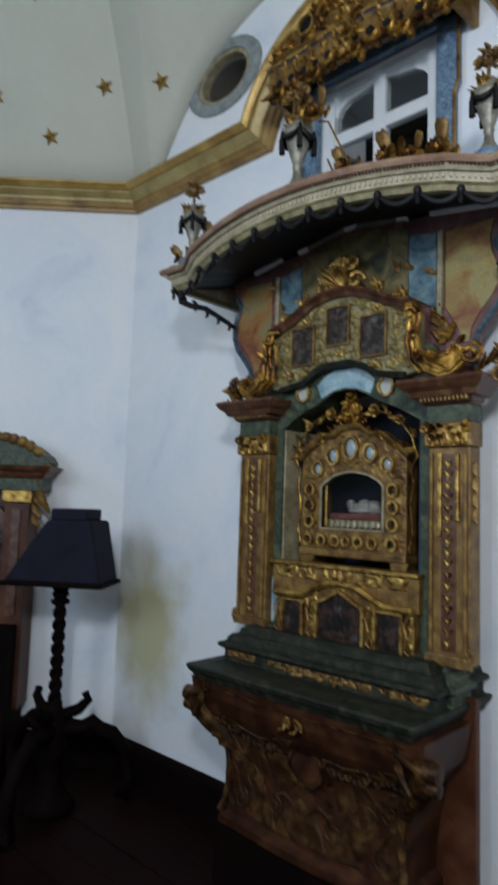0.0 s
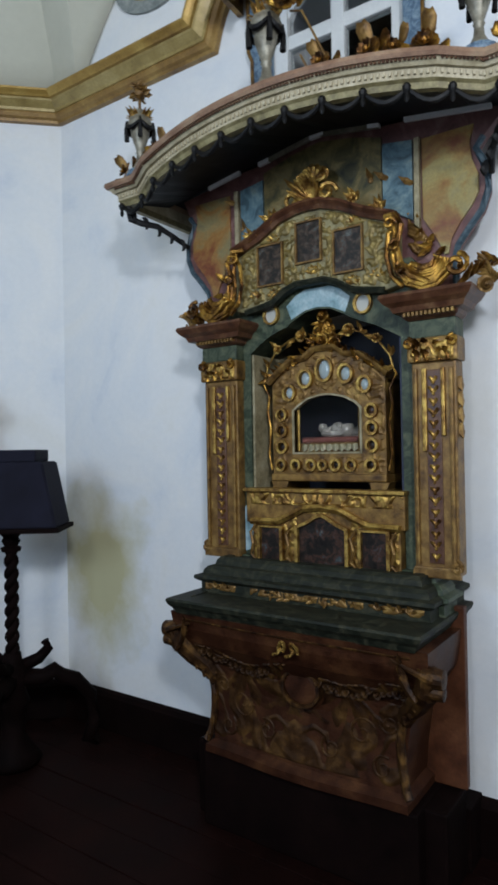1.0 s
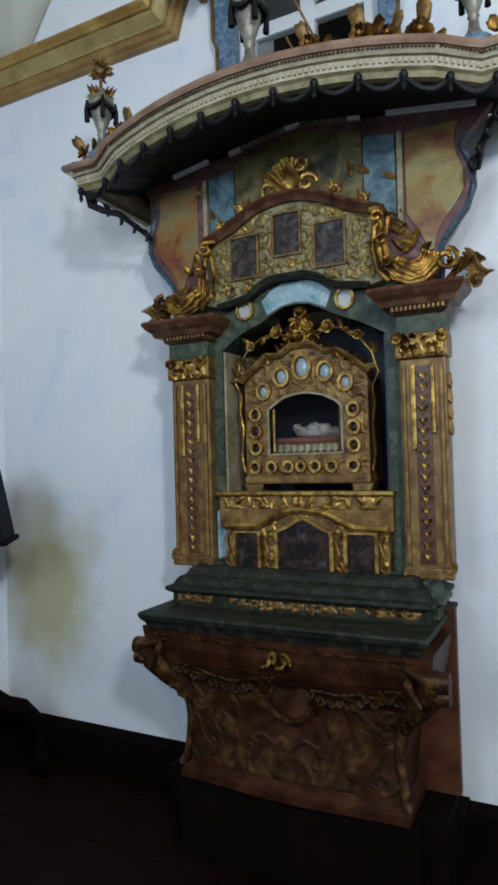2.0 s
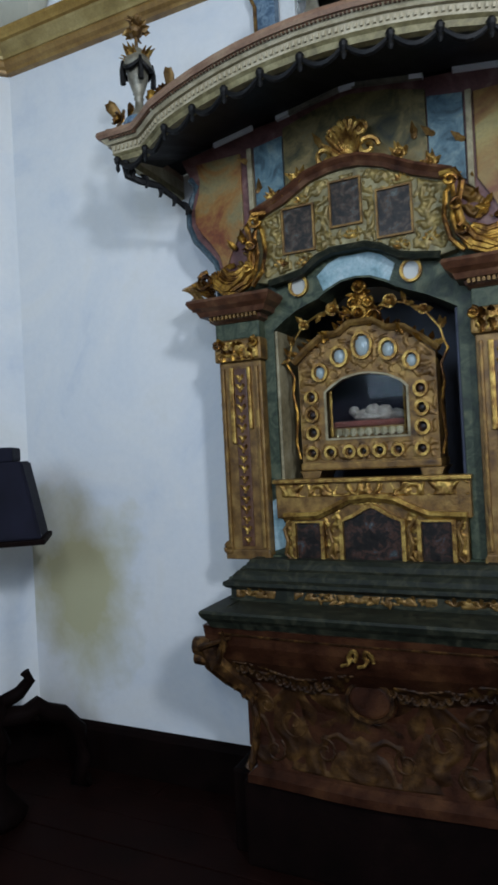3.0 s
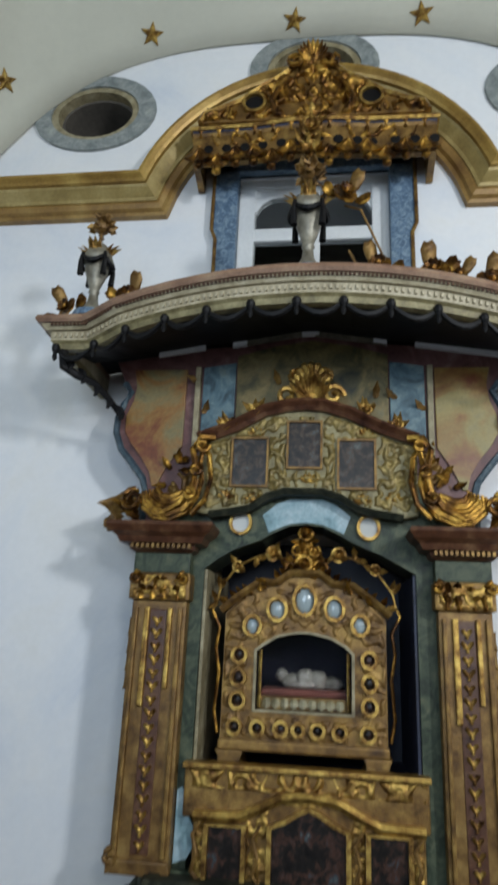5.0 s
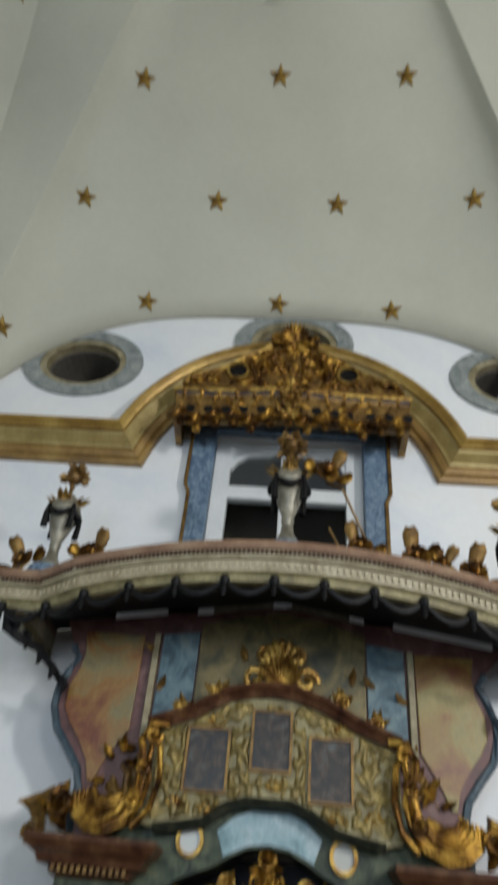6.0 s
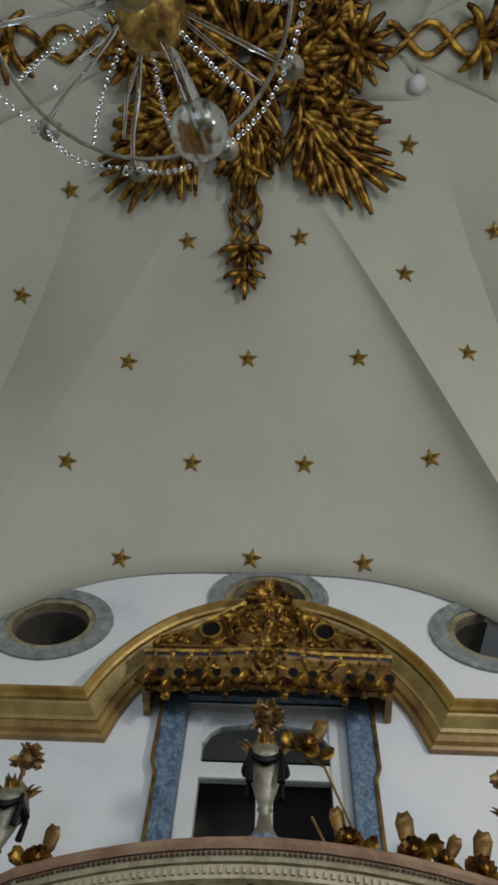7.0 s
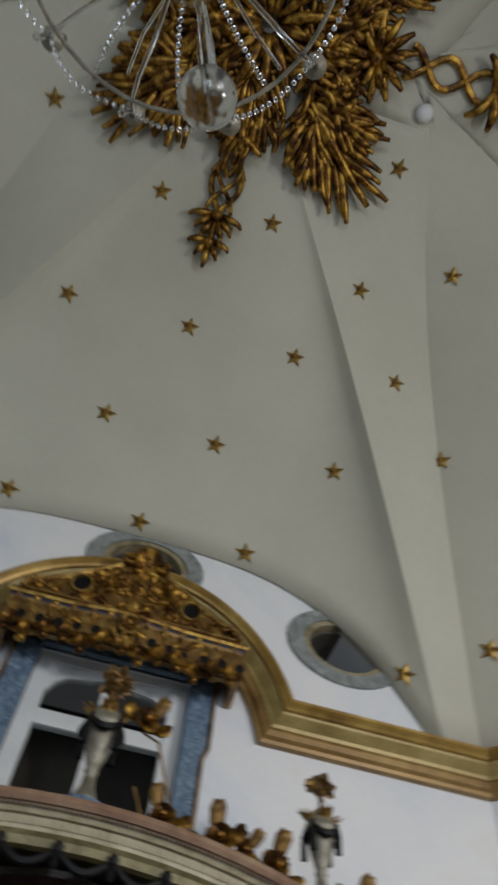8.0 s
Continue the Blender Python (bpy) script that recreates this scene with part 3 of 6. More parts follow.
for i, name in enumerate(NAMES):
    m, half = wall_matrix(i)
    # the ends are mitred by stretching each outer edge towards the corner
    gap = math.tan(radians(22.5))
    if i == 0:
        runs = [[(-half, 0), (-0.55 - MIDX, 0)], [(0.55 - MIDX, 0), (half, 0)]]
    else:
        runs = [[(-half, 0), (half, 0)]]
    for run in runs:
        bm = sweep(run, SKIRT, "xy")
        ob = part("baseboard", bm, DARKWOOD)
        for v in ob.data.vertices:
            if abs(abs(v.co.x) - half) < 1e-4:
                v.co.x -= math.copysign(max(0, -v.co.y) * gap, v.co.x)
        ob.matrix_world = m
        tagged(ob, "dark brown painted wooden skirting board", "skirting board", kind="structure")
    path = [(-half, CZ)] + ([(x - MIDX, z) for x, z in knee] if i == 0 else []) + [(half, CZ)]
    top = thing("trim", "painted moulded cornice in ochre, olive and gold", "cornice", kind="structure")
    for pn, prof, mat in (("lower_moulding", LOWBAND, ORANGE), ("frieze_moulding", MIDBAND, OLIVE), ("upper_moulding", TOPBAND, CORNICEGILT)):
        ob = part(pn, sweep(path, prof), mat, top)
        for v in ob.data.vertices:
            if abs(abs(v.co.x) - half) < 1e-4:
                v.co.x -= math.copysign(max(0, -v.co.y) * gap, v.co.x)
    top.matrix_world = m

# oculi with painted stone surrounds
for x, z in OCULI:
    t = thing("oculus_window", "oval blind window with grey marbled surround", "window", kind="structure")
    part("surround", frame_prism(oval(x, z, 0.325, 0.235), oval(x, z, 0.235, 0.17), -0.018, 0.03), STONE, t)
    part("inner_moulding", frame_prism(oval(x, z, 0.237, 0.172), oval(x, z, 0.20, 0.145), -0.006, 0.06), CREAM, t)
    # reveal and pane carry the opening's shade in their dark colour
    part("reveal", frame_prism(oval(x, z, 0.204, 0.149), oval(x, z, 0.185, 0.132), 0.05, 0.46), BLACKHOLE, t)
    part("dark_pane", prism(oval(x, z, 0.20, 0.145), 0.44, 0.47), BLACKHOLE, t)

# window behind the canopy: white casement in a blue marbled surround
win = thing("window_1", "white casement window in blue marbled surround", "window", kind="structure")
WTOP = [(-0.30, 4.0), (-0.30, 3.84), (-0.265, 3.86), (-0.23, 3.91), (-0.16, 3.93), (-0.10, 3.965), (-0.02, 3.97)]
for sgn, x0, x1 in ((-1, -0.475, -0.365), (1, 0.335, 0.445)):
    o = x0 if sgn < 0 else x1
    q = x1 if sgn < 0 else x0
    part("side_panel", prism([(q, 3.05), (o + 0.02 * -sgn, 3.05), (o + 0.018 * -sgn, 3.66), (o, 3.70), (o, 4.06), (q, 4.06)], -0.035, 0.02, 0.006), BLUE, win)
    bm = bmesh.new()
    add_tube(bm, [(o - sgn * 0.018, -0.04, 3.05), (o - sgn * 0.016, -0.04, 3.65), (o + sgn * 0.004, -0.042, 3.70), (o + sgn * 0.004, -0.042, 4.05)], 0.009)
    part("gilt_fillet", bm, OLDGOLD, win)
part("head_panel", box(-0.475, 0.445, -0.035, 0.02, 4.02, 4.14), BLUE, win)
cas = part("casement_frame", frame_prism(rect(-0.365, 0.335, 3.10, 4.03), rect(-0.29, 0.26, 3.16, 3.98), 0.03, 0.10), WHITEPAINT, win)
part("transom", box(-0.30, 0.27, 0.04, 0.09, 3.685, 3.755, 0.008), WHITEPAINT, win)
part("mullion", box(-0.05, 0.02, 0.035, 0.095, 3.14, 4.0, 0.008), WHITEPAINT, win)
for sgn in (-1, 1):
    cx = -0.015
    lobes = [(cx + sgn * 0.29, 4.0), (cx + sgn * 0.29, 3.845), (cx + sgn * 0.27, 3.85), (cx + sgn * 0.245, 3.895), (cx + sgn * 0.20, 3.925), (cx + sgn * 0.10, 3.935), (cx + sgn * 0.06, 3.95), (cx + sgn * 0.03, 3.95), (cx + sgn * 0.03, 4.0)]
    part("shaped_head", prism(lobes, 0.045, 0.085, 0.004), WHITEPAINT, win)
for x0, x1 in ((-0.29, -0.05), (0.02, 0.26)):
    for z0, z1 in ((3.16, 3.685), (3.755, 3.98)):
        pane = part("pane", box(x0, x1, 0.062, 0.066, z0, z1, 0), GLASS, win)
        pane.visible_shadow = False
# added closed box behind the window; its dark colour stands for unlit space
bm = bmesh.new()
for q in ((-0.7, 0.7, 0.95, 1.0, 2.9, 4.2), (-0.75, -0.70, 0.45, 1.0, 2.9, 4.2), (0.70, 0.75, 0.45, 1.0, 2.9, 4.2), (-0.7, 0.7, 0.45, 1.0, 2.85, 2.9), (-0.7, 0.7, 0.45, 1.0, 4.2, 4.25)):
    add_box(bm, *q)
tagged(part("dark_backing", bm, BLACKHOLE), "added box behind the window, coloured dark as unlit space", "wall", kind="structure")

# gilt stars on the vault
def star_mesh():
    bm = bmesh.new()
    rim, low = [], []
    for k in range(10):
        a = math.pi / 2 + k * math.pi / 5
        r = 0.062 if k % 2 == 0 else 0.026
        rim.append(bm.verts.new((r * math.cos(a), r * math.sin(a), 0.004)))
        low.append(bm.verts.new((r * math.cos(a), r * math.sin(a), -0.012)))
    peak = bm.verts.new((0, 0, 0.022))
    for k in range(10):
        h = (k + 1) % 10
        bm.faces.new((rim[k], rim[h], peak))
        bm.faces.new((low[h], low[k], rim[k], rim[h]))
    bm.faces.new(low[::-1])
    bmesh.ops.recalc_face_normals(bm, faces=bm.faces)
    me = bpy.data.meshes.new("star")
    bm.to_mesh(me)
    bm.free()
    me.materials.append(GOLD)
    return me


STAR = star_mesh()
STARS = [(-0.86, -0.10), (-0.12, -0.09), (0.51, -0.09), (-1.23, -0.50), (-0.49, -0.44), (0.18, -0.44), (0.92, -0.51), (-0.92, -0.90), (-0.17, -0.91), (0.51, -0.92), (-0.56, -1.53), (0.14, -1.55), (-1.31, -1.82), (0.78, -2.06), (0.78, -1.36), (1.14, -0.98), (1.34, -1.60), (1.55, -0.72), (1.43, -0.11), (1.83, -0.32), (-2.13, -0.84), (-2.34, -0.56), (-1.99, -0.37), (-2.53, -0.88), (-1.58, -0.21), (-1.62, -1.25), (-2.0, -1.6)]
for x, y in STARS:
    y = min(-0.03, y + 0.045)
    p = Vector((x, y, vault_z(x, y)))
    e = 0.01
    ds = Vector((2 * e, 0, vault_z(x + e, y) - vault_z(x - e, y)))
    du = Vector((0, -2 * e, vault_z(x, y - e) - vault_z(x, y + e)))
    nrm = ds.cross(du).normalized()
    if nrm.z > 0:
        nrm = -nrm
    yy = (du - nrm * du.dot(nrm)).normalized()
    xx = yy.cross(nrm)
    ob = new("star", STAR)
    ob.matrix_world = Matrix.Translation(p + nrm * 0.036) @ Matrix((xx, yy, nrm)).transposed().to_4x4() @ Matrix.Rotation(rnd.uniform(-0.2, 0.2), 4, "Z")
    tagged(ob, "five-pointed gilded star fixed to the plaster vault", "star", group="stars on the vault")

# ---- the altar ----
altar = thing("altar", "baroque altarpiece with gilded carving, green and red marbling", "altar")
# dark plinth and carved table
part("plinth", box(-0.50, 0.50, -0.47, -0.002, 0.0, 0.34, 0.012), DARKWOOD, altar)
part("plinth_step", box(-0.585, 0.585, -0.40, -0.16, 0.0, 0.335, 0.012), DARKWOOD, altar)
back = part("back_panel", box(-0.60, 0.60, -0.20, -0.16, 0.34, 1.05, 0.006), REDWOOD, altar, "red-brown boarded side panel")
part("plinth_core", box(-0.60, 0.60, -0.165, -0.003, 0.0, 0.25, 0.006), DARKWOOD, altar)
part("panel_core", box(-0.49, 0.49, -0.165, -0.004, 0.33, 1.05, 0), REDWOOD, altar)
bm = bmesh.new()
sections = [(0.34, 0.47, 0.50), (0.37, 0.47, 0.50), (0.39, 0.44, 0.47), (0.50, 0.45, 0.46), (0.62, 0.47, 0.46), (0.70, 0.49, 0.47), (0.74, 0.53, 0.50), (0.80, 0.57, 0.55), (0.86, 0.58, 0.575), (0.89, 0.585, 0.58), (0.927, 0.588, 0.588)]
rings = []
for z, hx, fy in sections:
    n = 24
    rings.append([bm.verts.new(p) for p in [(-hx, -0.15, z)] + [(-hx + 2 * hx * k / n, -fy - 0.025 * math.cos(math.pi * (k / n - 0.5) * 2) * 0.5, z) for k in range(n + 1)] + [(hx, -0.15, z)]])
for a, c in zip(rings, rings[1:]):
    for j in range(len(a)):
        h = (j + 1) % len(a)
        bm.faces.new((a[j], a[h], c[h], c[j]))
bm.faces.new(rings[0][::-1])
bm.faces.new(rings[-1])
table = part("table_body", bm, WOOD, altar, "brown carved wooden altar front")
SLAB = [(0.965, 0.0), (0.965, 0.045), (0.975, 0.050), (0.99, 0.058), (1.005, 0.072), (1.024, 0.08), (1.033, 0.075), (1.033, 0.0)]
PATHS = lambda hx, fy: [(-hx, 0.0), (-hx, -fy), (hx, -fy), (hx, 0.0)]
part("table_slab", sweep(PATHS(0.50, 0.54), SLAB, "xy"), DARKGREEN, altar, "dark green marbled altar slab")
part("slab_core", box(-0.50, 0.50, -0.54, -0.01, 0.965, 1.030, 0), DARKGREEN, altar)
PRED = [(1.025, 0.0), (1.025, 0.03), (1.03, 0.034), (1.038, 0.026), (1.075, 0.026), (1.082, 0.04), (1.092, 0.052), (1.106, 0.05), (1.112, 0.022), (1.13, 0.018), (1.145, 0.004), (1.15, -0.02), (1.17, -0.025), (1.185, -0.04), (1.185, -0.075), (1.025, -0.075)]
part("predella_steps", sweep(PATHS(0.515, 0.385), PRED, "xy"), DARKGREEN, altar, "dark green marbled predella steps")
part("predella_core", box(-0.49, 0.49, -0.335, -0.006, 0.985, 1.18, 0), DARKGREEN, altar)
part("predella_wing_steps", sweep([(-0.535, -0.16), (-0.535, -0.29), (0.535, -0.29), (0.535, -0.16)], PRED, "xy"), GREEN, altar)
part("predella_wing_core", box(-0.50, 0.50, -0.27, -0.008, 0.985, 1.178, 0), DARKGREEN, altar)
bm = bmesh.new()
for x in (-0.46, -0.41, 0.33, 0.38, 0.42, 0.46):
    for k in range(3):
        add_leaf(bm, (x, -0.412, 1.052), (math.cos(k * 1.0 + 0.5), -0.1, math.sin(k * 1.0 + 0.5)), (0, -1, 0), 0.035, 0.02, 0.4, 4, 0.003)
for k in range(16):
    x = -0.2 + 0.028 * k + rnd.uniform(-0.005, 0.005)
    add_leaf(bm, (x, -0.412, 1.052 + rnd.uniform(-0.008, 0.008)), (rnd.uniform(-1, 1), -0.1, rnd.uniform(-0.4, 1)), (0, -1, 0), 0.03, 0.018, 0.4, 4, 0.003)
pieces("predella_leaf", bm, OLDGOLD, altar)
part("frieze_relief", relief(-0.52, 0.52, 1.040, 1.074, lambda x, z: -0.4115, 0.007, 34, 3.9, lambda x, z: abs(x) < 0.27 or abs(x) > 0.35, 0.005, 3.0), OLDGOLD, altar, "worn gilt scroll on the predella")

# retable wall pieces
part("retable_back", prism([(-0.505, 1.165), (-0.375, 1.165), (-0.378, 2.135), (-0.33, 2.165), (-0.275, 2.205), (-0.22, 2.222), (-0.17, 2.238), (-0.125, 2.272), (-0.07, 2.297), (-0.01, 2.304), (0.05, 2.297), (0.105, 2.272), (0.15, 2.238), (0.20, 2.218), (0.26, 2.200), (0.32, 2.162), (0.378, 2.135), (0.375, 1.165), (0.505, 1.165), (0.505, 2.36), (0.42, 2.45), (-0.42, 2.45), (-0.505, 2.36)], -0.22, -0.005, 0.005), GREEN, altar, "green marbled retable frame with arched opening")
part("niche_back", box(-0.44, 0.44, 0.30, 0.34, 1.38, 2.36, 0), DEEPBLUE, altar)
# light and shade by colour: lit left side cream, right side deep blue
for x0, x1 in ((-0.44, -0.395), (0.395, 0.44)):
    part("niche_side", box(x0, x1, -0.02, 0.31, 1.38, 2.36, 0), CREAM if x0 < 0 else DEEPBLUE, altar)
part("niche_lining", box(-0.3745, -0.362, -0.212, 0.30, 1.462, 2.13, 0.003), CREAM, altar, "niche lining in cream, pale as the lit side")
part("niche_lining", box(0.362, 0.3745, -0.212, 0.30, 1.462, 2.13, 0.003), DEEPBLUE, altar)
# black so that the niche's top stays in shade
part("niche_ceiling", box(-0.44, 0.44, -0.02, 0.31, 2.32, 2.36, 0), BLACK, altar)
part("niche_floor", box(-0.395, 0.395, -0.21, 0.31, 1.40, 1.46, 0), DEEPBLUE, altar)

for sgn in (-1, 1):
    x0, x1 = (-0.615, -0.42) if sgn < 0 else (0.435, 0.61)
    cx = (x0 + x1) / 2
    pil = part("pilaster", box(x0, x1, -0.27, -0.18, 1.178, 2.01, 0.006), PILASTER, altar, "brown and gilt pilaster with leaf drop")
    part("base_scroll", prism([(x0 - 0.006, 1.17), (x1 + 0.006, 1.17), (x1 + 0.006, 1.195), (x1 - 0.002, 1.212), (x0 + 0.002, 1.212), (x0 - 0.006, 1.195)], -0.284, -0.26, 0.005), PILASTER, pil)
    for fx, half, z0, mat in ((0.10, 0.007, 1.22, OLDGOLD), (0.30, 0.010, 1.66, GOLD), (0.90, 0.008, 1.22, OLDGOLD), (0.72, 0.008, 1.72, GOLD)):
        fxx = x0 + (x1 - x0) * fx
        part("gilt_strip", box(fxx - half, fxx + half, -0.284, -0.262, z0, 1.985, 0.005), mat, pil)
    part("sunk_panel", box(cx - 0.030, cx + 0.030, -0.274, -0.262, 1.225, 1.98, 0.004), RED, pil)
    bm = bmesh.new()
    for k in range(17):
        z = 1.245 + k * 0.043
        for s in (-1, 1):
            add_leaf(bm, (cx, -0.275, z), (s * 0.6, 0, 0.8), (0, -1, 0), 0.026 + 0.006 * (k % 2), 0.018, 0.35, 4, 0.004)
        bmesh.ops.create_icosphere(bm, subdivisions=1, radius=0.0065, matrix=Matrix.Translation((cx, -0.281, z - 0.006)))
    pieces("drop_bead", bm, GOLD, pil)
    bm = bmesh.new()
    ex = x0 + 0.010 if sgn < 0 else x1 - 0.010
    add_tube(bm, scroll_points(ex, 1.215, 0.026, 1.3, 1.57, -0.272, 0.2, -sgn, 16, 0.01), 0.009, 6)
    pieces("base_volute", bm, PILASTER, pil)
    bm = bmesh.new()
    for k in range(4):
        add_leaf(bm, (x0 - 0.005 if sgn < 0 else x1 + 0.005, -0.235, 1.95 - k * 0.06), (sgn * 0.05, 0, -1), (sgn, -0.6, 0), 0.06, 0.04, 0.08, 5, 0.005)
    pieces("acanthus_leaf", bm, OLDGOLD, pil)
    cap = part("capital", box(x0 - 0.012, x1 + 0.012, -0.29, -0.18, 2.01, 2.105, 0.01), OLDGOLD, altar, "gilded leaf capital")
    bm = bmesh.new()
    for row in range(2):
        for k in range(4):
            add_leaf(bm, (x0 + (x1 - x0) * (k + 0.5 + rnd.uniform(-0.15, 0.15)) / 4, -0.288, 2.012 + row * 0.036), (rnd.uniform(-0.35, 0.35), -0.1, 1), (0, -1, 0), rnd.uniform(0.04, 0.055), 0.046, 0.35, 6, 0.004)
    for s in (-1, 1):
        add_tube(bm, scroll_points(cx + s * 0.088, 2.085, 0.022, 1.4, 1.6, -0.296, 0.2, s, 14, 0.012), 0.008, 6)
    pieces("capital_leaf", bm, DARKGOLD, cap)
    part("capital_relief", relief(x0, x1, 2.015, 2.10, lambda x, z: -0.29, 0.010, 26, 4.0 + sgn, step=0.005), GOLD, cap)
    part("frieze_block", box(x0 - 0.005, x1 + 0.005, -0.28, -0.18, 2.105, 2.175, 0.004), GREEN, altar)
    ENT = [(2.175, -0.05), (2.175, 0.0), (2.185, 0.015), (2.20, 0.02), (2.205, 0.045), (2.225, 0.055), (2.24, 0.075), (2.262, 0.09), (2.275, 0.085), (2.275, -0.05)]
    part("entablature", sweep([(x0 - 0.005, -0.19), (x0 - 0.005, -0.285), (x1 + 0.005, -0.285), (x1 + 0.005, -0.19)], ENT, "xy"), RED, altar, "red moulded cornice block")
    part("entablature_core", box(x0, x1, -0.27, -0.188, 2.172, 2.27, 0), RED, altar)
    for k in range(12):
        xx = x0 - 0.015 + (x1 - x0 + 0.03) * (k + 0.5) / 12
        part("dentil", box(xx - 0.005, xx + 0.005, -0.322, -0.29, 2.188, 2.204, 0), OLDGOLD, altar)

# sill box and small predella with three paintings
sill = part("sill", box(-0.39, 0.39, -0.255, -0.20, 1.34, 1.495, 0.008), OLDGOLD, altar, "gilded carved sill")
part("sill_relief", relief(-0.385, 0.385, 1.425, 1.484, lambda x, z: -0.256, 0.012, 22, 1.5, step=0.005), GOLD, sill, "gilded scrollwork on the sill")
part("sill_rail", box(-0.395, 0.395, -0.275, -0.20, 1.485, 1.502, 0.004), GOLD, sill)
PREDTOP = [(-0.350, 1.35), (-0.205, 1.355), (-0.135, 1.385), (-0.075, 1.415), (0.015, 1.425), (0.105, 1.415), (0.165, 1.385), (0.235, 1.355), (0.372, 1.35)]
pf = part("picture_predella", prism([(-0.350, 1.155)] + PREDTOP + [(0.372, 1.155)], -0.262, -0.21, 0.004), OLDGOLD, altar, "gilt panel with three dark paintings")
part("top_moulding", sweep(PREDTOP, [(-0.015, 0.25), (-0.015, 0.28), (0.0, 0.29), (0.014, 0.28), (0.014, 0.25)]), GOLD, pf)
for x0, x1, z1 in ((-0.298, -0.192, 1.325), (-0.098, 0.132, 1.33), (0.206, 0.318, 1.33)):
    if x1 - x0 > 0.2:
        top = [(x1, 1.33), (x1 - 0.05, 1.35), (x1 - 0.09, 1.375), ((x0 + x1) / 2, 1.385), (x0 + 0.09, 1.375), (x0 + 0.05, 1.35), (x0, 1.33)]
    else:
        top = [(x1, z1), (x0, z1)]
    out = [(x0, 1.175), (x1, 1.175)] + top
    mx, mz = (x0 + x1) / 2, 1.26
    grow = [(mx + (x - mx) * (1 + 0.03 / (x1 - x0)), mz + (z - mz) * 1.12) for x, z in out]
    part("picture", prism(out, -0.268, -0.255), DARKPIC, pf, "dark oil painting")
    part("picture_frame", frame_prism(grow, out, -0.285, -0.26), GOLD, pf)
for x in (-0.335, -0.145, 0.170, 0.350):
    bm = bmesh.new()
    add_tube(bm, [(x + 0.012, -0.275, 1.34), (x - 0.012, -0.285, 1.30), (x + 0.004, -0.29, 1.25), (x - 0.01, -0.285, 1.20), (x + 0.015, -0.275, 1.17)], 0.007, 6)
    pieces("scroll_bracket", bm, OLDGOLD, pf)

tagged(part("panel_relief", relief(-0.346, 0.368, 1.16, 1.41, lambda x, z: -0.263, 0.007, 30, 6.2, lambda x, z: z < level(PREDTOP, x) - 0.018 and not (-0.312 < x < -0.178 and z < 1.34) and not (-0.115 < x < 0.149 and z < 1.395) and not (0.190 < x < 0.334 and z < 1.345)), GOLD, pf), kind="stuff")

# spandrel: ovals, and the band's lit top over the arch painted pale blue
for ox, oz in ((-0.248, 2.300), (0.212, 2.290)):
    m = part("oval_frame", frame_prism(oval(ox, oz, 0.042, 0.046, 20), oval(ox, oz, 0.031, 0.036, 20), -0.24, -0.215), GOLD, altar)
    part("oval_mirror", prism(oval(ox, oz, 0.032, 0.037, 20), -0.228, -0.218), MIRROR, m)
part("lit_band_panel", prism([(-0.145, 2.266), (-0.125, 2.276), (-0.07, 2.301), (-0.01, 2.308), (0.05, 2.301), (0.105, 2.276), (0.125, 2.266), (0.15, 2.33), (0.10, 2.372), (0.05, 2.392), (-0.07, 2.392), (-0.12, 2.372), (-0.17, 2.33)], -0.2235, -0.20, 0.002), PALEBLUE, altar)

# upper gable with three small paintings
GB = [(-0.36, 2.318), (-0.27, 2.332), (-0.21, 2.345), (-0.15, 2.388), (-0.09, 2.408), (0.05, 2.408), (0.11, 2.388), (0.18, 2.345), (0.24, 2.332), (0.33, 2.318)]
GT = [(0.385, 2.33), (0.385, 2.60), (0.25, 2.65), (0.14, 2.705), (0.05, 2.733), (-0.015, 2.738), (-0.08, 2.733), (-0.17, 2.712), (-0.28, 2.65), (-0.415, 2.60), (-0.415, 2.33)]
gable = part("gable", prism(GB + GT, -0.27, -0.215, 0.006), GILTCREAM, altar, "cream and gilt gable panel holding three paintings")
part("gable_moulding", sweep(GT[1:-1][::-1], [(-0.02, 0.25), (-0.02, 0.29), (-0.005, 0.30), (0.01, 0.315), (0.022, 0.31), (0.022, 0.25)]), RED, gable)
part("gable_lower_moulding", sweep(GB, [(-0.012, 0.24), (-0.012, 0.28), (0.004, 0.29), (0.014, 0.28), (0.014, 0.24)]), DARKGREEN, gable)
for x0, x1, z0, z1 in ((-0.282, -0.158, 2.43, 2.605), (-0.077, 0.039, 2.50, 2.67), (0.108, 0.232, 2.425, 2.60)):
    out = rect(x0, x1, z0, z1)
    part("picture", prism(out, -0.275, -0.262), GREYPIC, gable, "small dark oil painting")
    part("picture_frame", frame_prism(rect(x0 - 0.008, x1 + 0.008, z0 - 0.008, z1 + 0.008), out, -0.284, -0.268), OLDGOLD, gable)
GPIC = ((-0.294, -0.146, 2.418, 2.617), (-0.089, 0.051, 2.488, 2.682), (0.096, 0.244, 2.413, 2.612))
part("gable_relief", relief(-0.385, 0.385, 2.34, 2.70, lambda x, z: -0.271, 0.011, 30, 2.7, lambda x, z: level(GB, x) + 0.02 < z < level(GT[1:-1], x) - 0.025 and not any(a < x < b and c < z < d for a, b, c, d in GPIC), line=3.6), PALEGILT, gable)
bm = bmesh.new()
